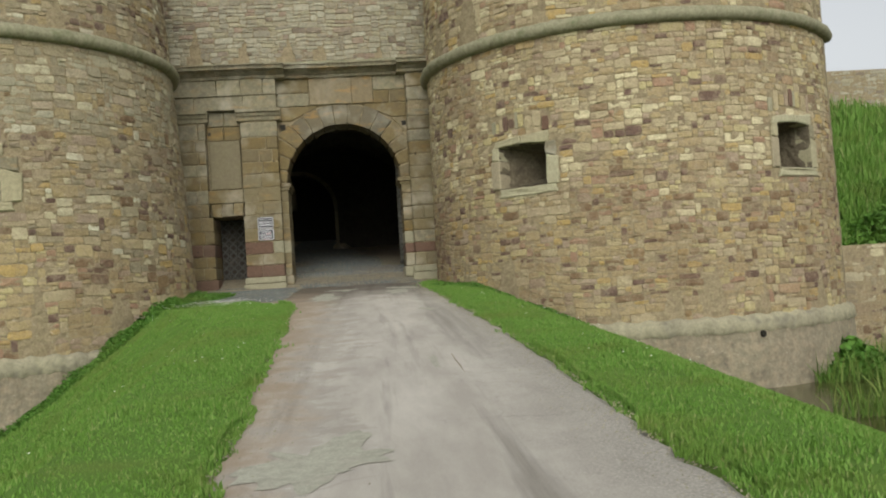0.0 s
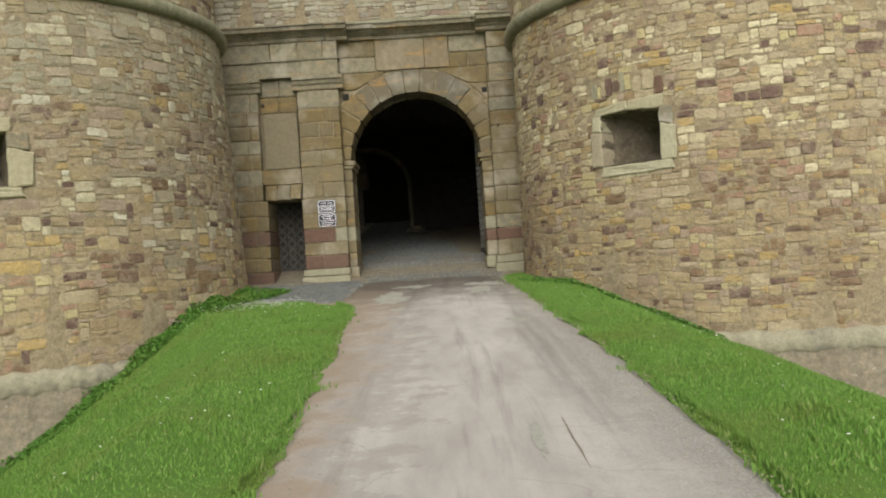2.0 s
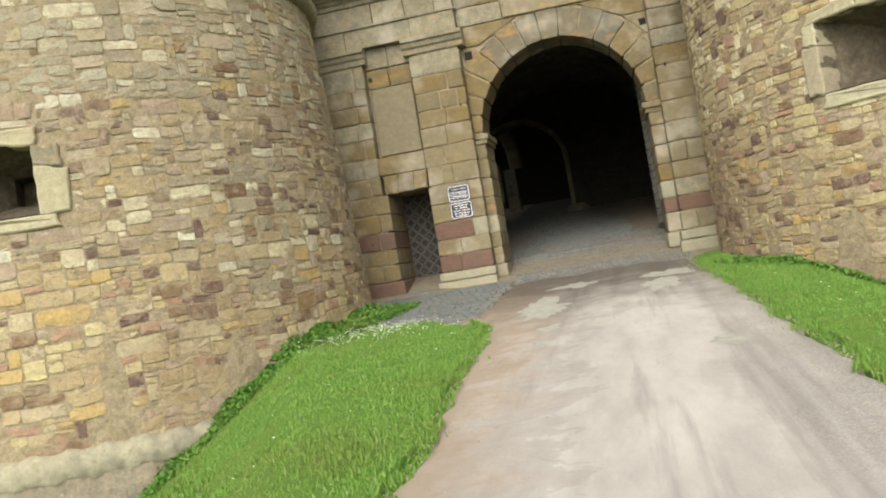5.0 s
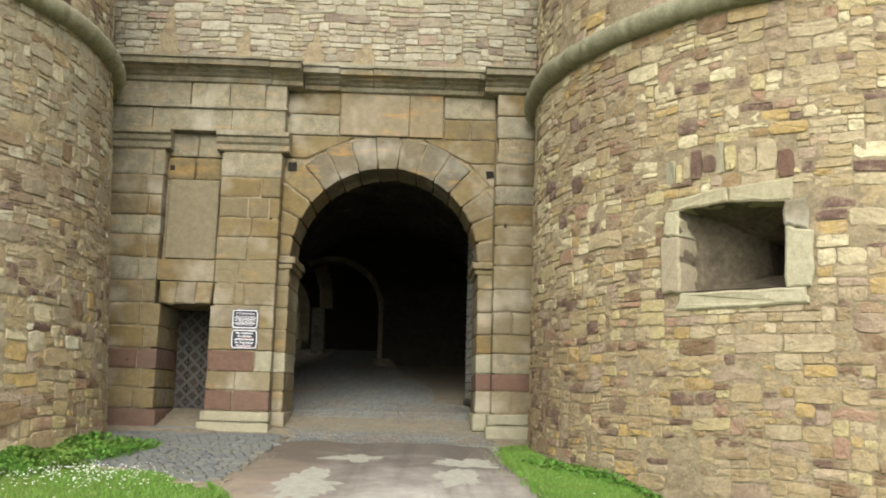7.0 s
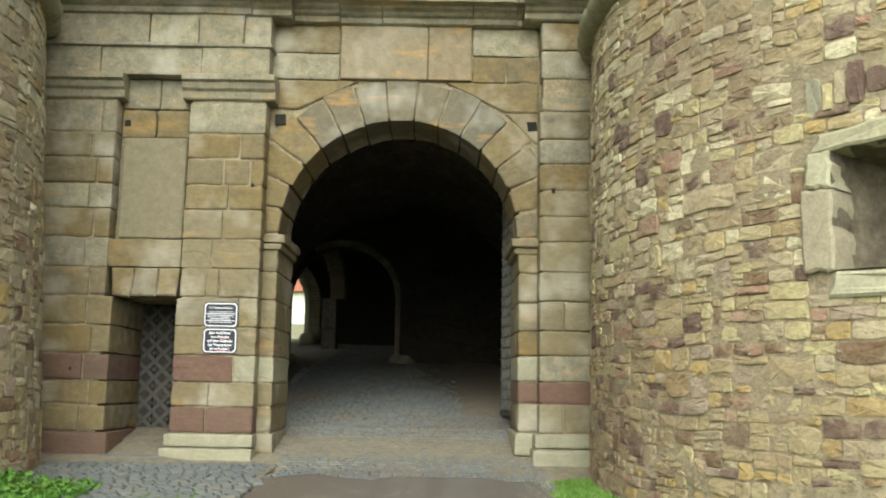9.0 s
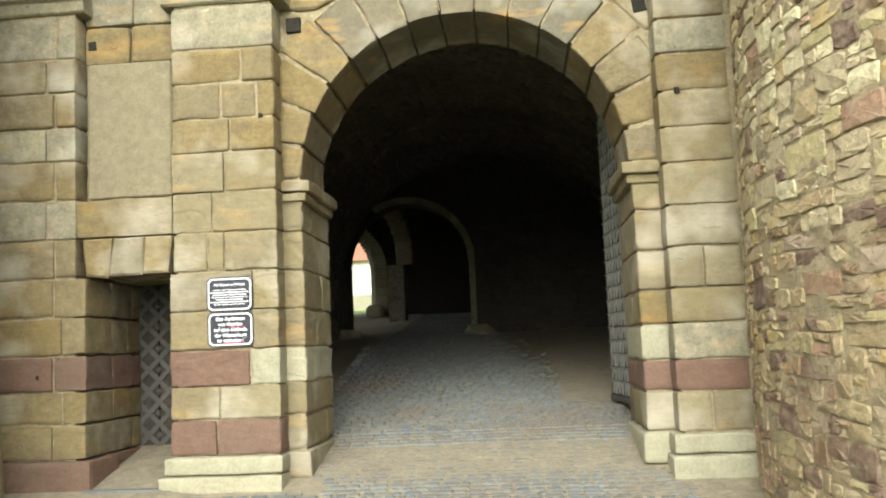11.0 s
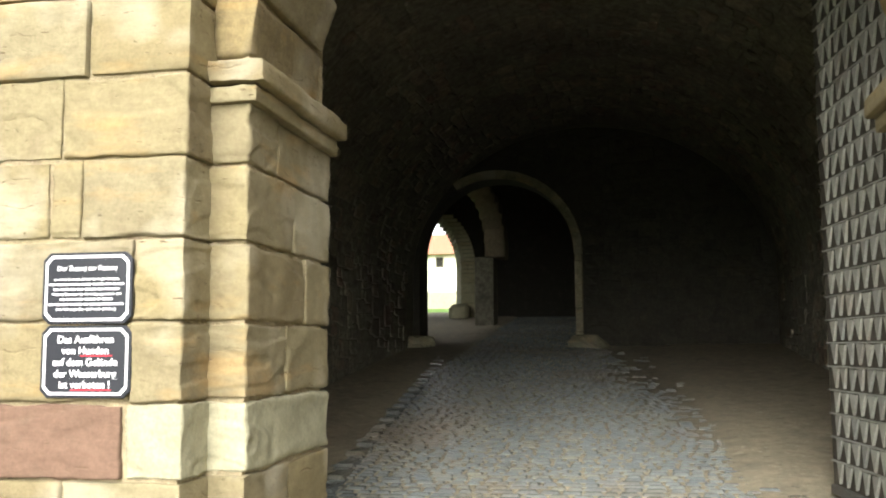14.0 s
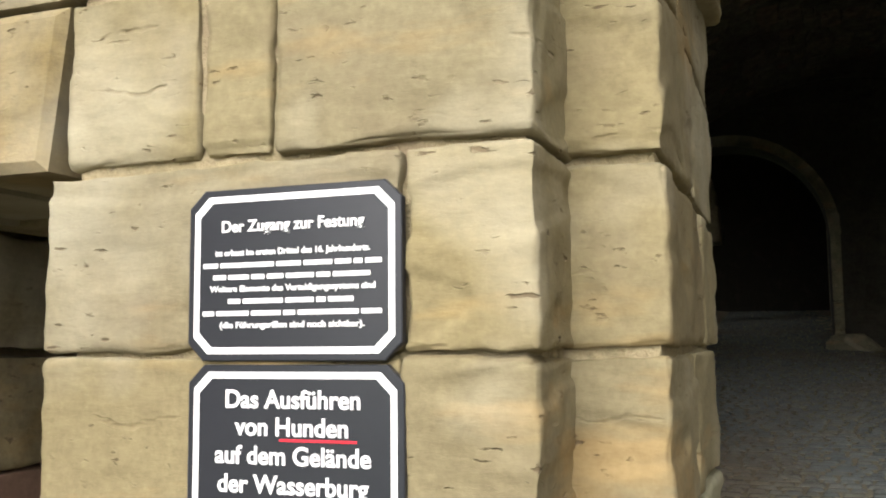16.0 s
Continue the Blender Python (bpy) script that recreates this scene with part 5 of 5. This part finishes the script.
lay_rubble(rubble(10.4, 22, -2.8, 0.18, lambda u, v, d: (u, -2.0 - d, v), random.Random(51), tall=(0.12, 0.26)), rampart, M_RUBBLE_L, lambda u, v: False)
part("bank", grid_sheet(steps(9, 60, 60), steps(-1.6, 9, 20), lambda x, y: 0.15 + (y + 1.6) * 0.64 if y < 5.6 else 4.75), M_TURF, rampart)
mass(4, 60, 6.0, 7.0, 3.0, 6.08, M_MORTAR, "parapet_wall", rampart)
lay_rubble(rubble(12, 26, 4.6, 6.06, lambda u, v, d: (u, 6.0 - d, v), random.Random(52), tall=(0.1, 0.22)), rampart, M_RUBBLE_U, lambda u, v: False)
mass(-40, -12.0, -1.5, 0.5, -3.2, 6.0, M_RUBBLE_L, "flank_wall", rampart)

# ---- courtyard behind the far arch ----
yard = tagged(part("yard_ground", grid_sheet(steps(-40, 20, 10), steps(21, 60, 10), lambda x, y: 2.2 + (y - 21) * 0.06), M_TURF), "sunlit courtyard turf behind the gate", "ground", kind="structure")
house = thing("courtyard_building", "limewashed building with a red tiled roof", "building", at=(-8, 46, 3.7))
part("wall", box_block(-14, 14, 0, 8, -0.5, 2.75, 0.02, grnd, 0.0), M_WHITE, house)
part("roof", ([(-14.5, -0.5, 2.65), (14.5, -0.5, 2.65), (14.5, 3, 4.1), (-14.5, 3, 4.1), (-14.5, 8.5, 2.65), (14.5, 8.5, 2.65)], [(0, 1, 2, 3), (3, 2, 5, 4), (0, 3, 4), (1, 5, 2)]), M_ROOF, house)
for x in (-9.5, -5.2, -1.2, 2.4, 6.2, 10):
    wdw = part("window", box_block(x - 0.24, x + 0.24, -0.02, 0.1, 1.95, 2.55, 0.02, grnd, 0.0), M_ASHLAR_PALE, house)
    part("pane", box_block(x - 0.18, x + 0.18, -0.03, 0.0, 2.0, 2.5, 0.005, grnd, 0.0), M_SHADE_BLACK, wdw)
low_wall = tagged(part("garden_wall", box_block(-22, 12, 34, 34.5, 2.4, 3.7, 0.05, grnd, 0.02), M_ASHLAR_PALE), "low pale stone wall in the courtyard", "wall", kind="structure")


# ---- cobbles ----
def cobbles(x0, x1, y0, y1, inside, height, rnd, size=(0.1, 0.17), rows=0.11, up=0.024):
    res = []
    y = y0
    while y < y1:
        h = rows * rnd.uniform(0.85, 1.15)
        x = x0 - rnd.uniform(0, 0.1)
        while x < x1:
            w = rnd.uniform(*size)
            mx, my = x + w / 2, y + h / 2
            if inside(mx, my):
                j = lambda: rnd.uniform(-0.012, 0.012)
                g = 0.007
                poly = [(x + g + j(), y + g + j()), (x + w - g + j(), y + g + j()), (x + w - g + j(), y + h - g + j()), (x + g + j(), y + h - g + j())]
                zz = height(mx, my)
                res.append((mx, my, prism(poly, up * rnd.uniform(0.8, 1.2), 0.018, lambda u, v, d, zz=zz: (u, v, zz + d), 0.03)))
            x += w
        y += h
    return res


paving = thing("cobble_paving", "grey worn cobblestone paving by the gate", "paving", kind="structure")


def in_patch(x, y):
    right = -1.28 + 0.05 * math.sin(y * 3)
    low = -3.3 - (x + 3.3) * 0.78 + 0.08 * math.sin(x * 5)
    return x < right and low < y < -0.08 and (x + 8.157) ** 2 + (y + 2.081) ** 2 > 4.62 ** 2


part("bedding", grid_sheet(steps(-4.2, -1.25, 12), steps(-5.0, 0.1, 20), lambda x, y: (road_z(min(y, -0.4)) + 0.005) if in_patch(x, y) or in_patch(x, y + 0.25) or in_patch(x - 0.2, y + 0.1) else road_z(min(y, -0.4)) - 0.12), M_EARTH, paving)
cb = cobbles(-4.2, -1.2, -5.2, 0.0, in_patch, lambda x, y: road_z(min(y, -0.4)), random.Random(61))
lay_rubble(cb, paving, M_COBBLE, lambda u, v: v > -2.0, 280)
inner = thing("cobble_roadway", "grey cobbled roadway through the passage", "paving", kind="structure")


def lane_z(x, y):
    f = max(0.0, min(1.0, (y + 1.3) / 1.5))
    return (1 - f) * (road_top(x, y) - 0.016) + f * (passage_z(x, y) - (0.012 if y < 1 else 0))


lane = lambda x, y: -1.7 - 0.08 * y < x + max(0, y - 9) * 0.1 and x < 1.75 - 0.19 * max(0, y - 0.8) + max(0, y - 9) * 0.1 + (0.4 * n2(x, y, 1.2, 7) + 0.8 * n2(x, y, 9.0, 3)) * min(1, max(0.3, y / 3)) and (y > 1.3 or (y > 0.2 and JL + 0.04 < x < JR - 0.04) or (y <= 0.2 and -1.24 < x < 1.72 and y > -1.3 + 0.25 * math.sin(x * 3) + 0.3 * n2(x, y, 8.0, 5)))
cb = cobbles(-4.5, 1.75, -1.6, 20.5, lane, lane_z, random.Random(62), size=(0.08, 0.17), rows=0.1, up=0.011)
lay_rubble(cb, inner, M_COBBLE_IN, lambda u, v: v < 1.2, 290)


for i in range(24):
    y = 2.6 + i * 0.4
    x = -1.62 - 0.085 * y
    LATE.append(("kerb_stone", box_block(x - 0.09, x + 0.07, y, y + 0.39, passage_z(x, y) - 0.1, passage_z(x, y + 0.2) + 0.014, 0.02, grnd, 0.008), M_COBBLE_IN, inner))


# ---- plants ----
def blades(count, spot, tall, rnd, width=0.006, lean=0.5):
    v, f = [], []
    for _ in range(count):
        p = spot(rnd)
        if p is None:
            continue
        x, y, z, s = p
        h = rnd.uniform(*tall) * s
        a = rnd.uniform(0, math.tau)
        c, d = math.cos(a), math.sin(a)
        w = width * rnd.uniform(0.7, 1.4) * (0.6 + 0.4 * s)
        b, t = rnd.uniform(0, math.tau), rnd.uniform(0.1, lean) * h
        o = len(v)
        tx, ty = math.cos(b) * t, math.sin(b) * t
        v += [(x - c * w, y - d * w, z), (x + c * w, y + d * w, z), (x + tx * 0.35 + c * w * 0.8, y + ty * 0.35 + d * w * 0.8, z + h * 0.6), (x + tx * 0.35 - c * w * 0.8, y + ty * 0.35 - d * w * 0.8, z + h * 0.6), (x + tx, y + ty, z + h)]
        f += [(o, o + 1, o + 2, o + 3), (o + 3, o + 2, o + 4)]
    return v, f


def free(x, y):
    return (x - 6.95) ** 2 + (y + 1.2) ** 2 > 4.82 ** 2 and (x + 8.157) ** 2 + (y + 2.081) ** 2 > 4.6 ** 2 and not in_patch(x, y) and not in_patch(x - 0.05, y + 0.1)


def lawn(side):
    def spot(r):
        y = -24 + 23 * r.random() ** 0.85
        if side < 0:
            e = road_left(y) + 0.08
            x = e - 6.5 * r.random() ** 1.6
            if y > -4.9 and x > -1.6:
                return None
        else:
            e = road_right(y) - 0.06
            x = e + 5.5 * r.random() ** 1.5
        if not free(x, y) or bank(x, y) < -2.5:
            return None
        dens = n2(x, y, 1.2, 4)
        edge = abs(x - e)
        s = (0.75 + 0.5 * dens) * (0.55 + 0.45 * min(1, edge / 0.4))
        if edge < 0.12 and r.random() < 0.5:
            return None
        near_wall = min(abs(math.hypot(x - 6.95, y + 1.2) - 4.82), abs(math.hypot(x + 8.157, y + 2.081) - 4.6))
        if near_wall < 0.25:
            s *= 1.4
        if bank(x, y) < -1.1:
            s *= 1.4
        return x, y, bank(x, y) - 0.01, s

    return spot


tagged(part("grass", blades(190000, lawn(-1), (0.025, 0.065), random.Random(71)), M_BLADE), "short bright green lawn grass on the banks", "grass", kind="stuff")
tagged(part("grass", blades(190000, lawn(1), (0.025, 0.065), random.Random(72)), M_BLADE), "short bright green verge grass above the moat", "grass", kind="stuff")


def moat_spot(r):
    x, y = r.uniform(7.5, 18), r.uniform(-16, -2.2)
    if not free(x, y) or n2(x, y, 0.5, 9) < -0.05 or (x < 9.2 and y > -9.5 and y < -5):
        return None
    return x, y, -2.7, 0.6 + 0.5 * r.random()


tagged(part("reeds", blades(30000, moat_spot, (0.35, 0.9), random.Random(73), 0.014, 0.7), M_REED), "tall yellow-green reeds in the moat", "reeds", kind="stuff")


def leaves(count, spot, rnd, size=(0.03, 0.08)):
    v, f = [], []
    for _ in range(count):
        p = spot(rnd)
        if p is None:
            continue
        s = rnd.uniform(*size)
        m = Euler((rnd.uniform(-1, 1), rnd.uniform(-1, 1), rnd.uniform(0, 6.3))).to_matrix()
        o = len(v)
        v += [tuple(Vector(p) + m @ Vector(q) * s) for q in ((-0.5, -0.1, 0), (0, -0.6, 0.1), (0.5, -0.1, 0), (0, 0.9, -0.1))]
        f.append((o, o + 1, o + 2, o + 3))
    return v, f


def foot_spot(r):
    if r.random() < 0.12:
        t = radians(r.uniform(-165, -112))
        d = 4.85 + 0.4 * r.random() ** 1.5
        x, y = 6.95 + d * math.cos(t), -1.2 + d * math.sin(t)
        lift = 0.1 if -150 < math.degrees(t) < -115 else 0.05
    else:
        t = radians(r.uniform(-92, 2))
        d = 4.66 + 0.9 * r.random() ** 1.8
        x, y = -8.157 + d * math.cos(t), -2.081 + d * math.sin(t)
        lift = 0.05 + 0.16 * max(0.0, n2(x, y, 1.8, 3) + 0.3)
    return x, y, bank(x, y) + r.random() * lift


tagged(part("weeds", leaves(5000, lambda r: (lambda a, d: (10.2 + d * math.cos(a) * 1.3, -4.6 + d * math.sin(a), -2.6 + r.random() * 0.9 * (1.2 - d)))(r.uniform(0, 6.3), 1.1 * r.random() ** 0.6), random.Random(79), (0.08, 0.2)), M_WEED), "broad-leaved green plants at the water's edge", "weeds", kind="stuff")
tagged(part("weeds", leaves(22000, foot_spot, random.Random(74), (0.02, 0.05)), M_WEED), "dark green weeds and ivy along the tower feet", "weeds", kind="stuff")


def bank_spot(r):
    x, y = r.uniform(10.5, 26), r.uniform(-1.6, 5.6)
    return x, y, 0.15 + (y + 1.6) * 0.64 - 0.02, 1.0 + n2(x, y, 0.6) * 0.8


tagged(part("grass", blades(30000, bank_spot, (0.15, 0.45), random.Random(75), 0.016), M_BLADE), "long grass on the rampart bank", "grass", kind="stuff")
tagged(part("shrubs", leaves(14000, lambda r: (lambda x, y: (x, y, 0.15 + (y + 1.6) * 0.64 + r.random() * 0.8 * max(0, n2(x, y, 0.7, 2) + 0.25)))(r.uniform(10.8, 22), r.uniform(-1.7, 1.0)), random.Random(76), (0.06, 0.16)), M_WEED), "low green shrubs on the retaining wall", "shrubs", kind="stuff")

dv, df = [], []
drnd = random.Random(77)
for _ in range(520):
    if drnd.random() < 0.85:
        x, y = drnd.gauss(-2.6, 0.45), drnd.gauss(-4.7, 0.45)
    else:
        y = drnd.uniform(-16, -3)
        x = road_left(y) - drnd.uniform(0.2, 2.5) if drnd.random() < 0.6 else road_right(y) + drnd.uniform(0.2, 1.8)
    if not free(x, y):
        continue
    z, s = bank(x, y) + drnd.uniform(0.05, 0.1), drnd.uniform(0.007, 0.013)
    o = len(dv)
    dv += [(x + s * math.cos(a), y + s * math.sin(a), z + s * 0.3 * math.sin(a * 2)) for a in [math.tau * q / 6 for q in range(6)]]
    df.append(tuple(range(o, o + 6)))
tagged(part("daisies", (dv, df), M_DAISY), "white daisies scattered in the lawn", "flowers", kind="stuff")

trnd = random.Random(78)


def verge_spot(r):
    y = r.uniform(-23, -1.6)
    k = max(0.0, n2(3.0, y, 2.6, 1) + 0.1) * 0.14
    if r.random() < 0.5:
        x = road_right(y) + 0.05 - abs(r.gauss(0, 1)) * k
    else:
        x = road_left(y) - 0.05 + abs(r.gauss(0, 1)) * k
    if x < 0 and y > -4.9:
        return None
    return x, y, road_top(x, y) - 0.01, 1.0


tagged(part("grass", blades(16000, verge_spot, (0.03, 0.08), trnd), M_BLADE), "ragged grass tufts creeping over the road edge", "grass", kind="stuff")

# loose pale road chippings
cv2, cf2 = [], []
for _ in range(4200):
    y = drnd.uniform(-22, -1)
    x = road_right(y) - abs(drnd.gauss(0, 0.2)) if drnd.random() < 0.75 else road_left(y) + abs(drnd.gauss(0, 0.25))
    s = drnd.uniform(0.003, 0.01)
    z = road_top(x, y) - 0.002
    o = len(cv2)
    cv2 += [(x - s, y, z), (x + s * 0.3, y - s, z), (x + s, y + s * 0.6, z), (x, y, z + s * 1.2)]
    cf2 += [(o, o + 1, o + 3), (o + 1, o + 2, o + 3), (o + 2, o, o + 3)]
tagged(part("chippings", (cv2, cf2), M_RENDER), "loose pale stone chippings along the road edge", "gravel", kind="stuff")

# ---- single stones, last ----
for nm, geo, mat, owner in LATE:
    me = bpy.data.meshes.new(nm)
    me.from_pydata(geo[0], [], geo[1])
    me.materials.append(mat)
    if len(geo[0]) > 100:
        me.shade_smooth()
    ob = new(nm, me)
    ob.parent = owner
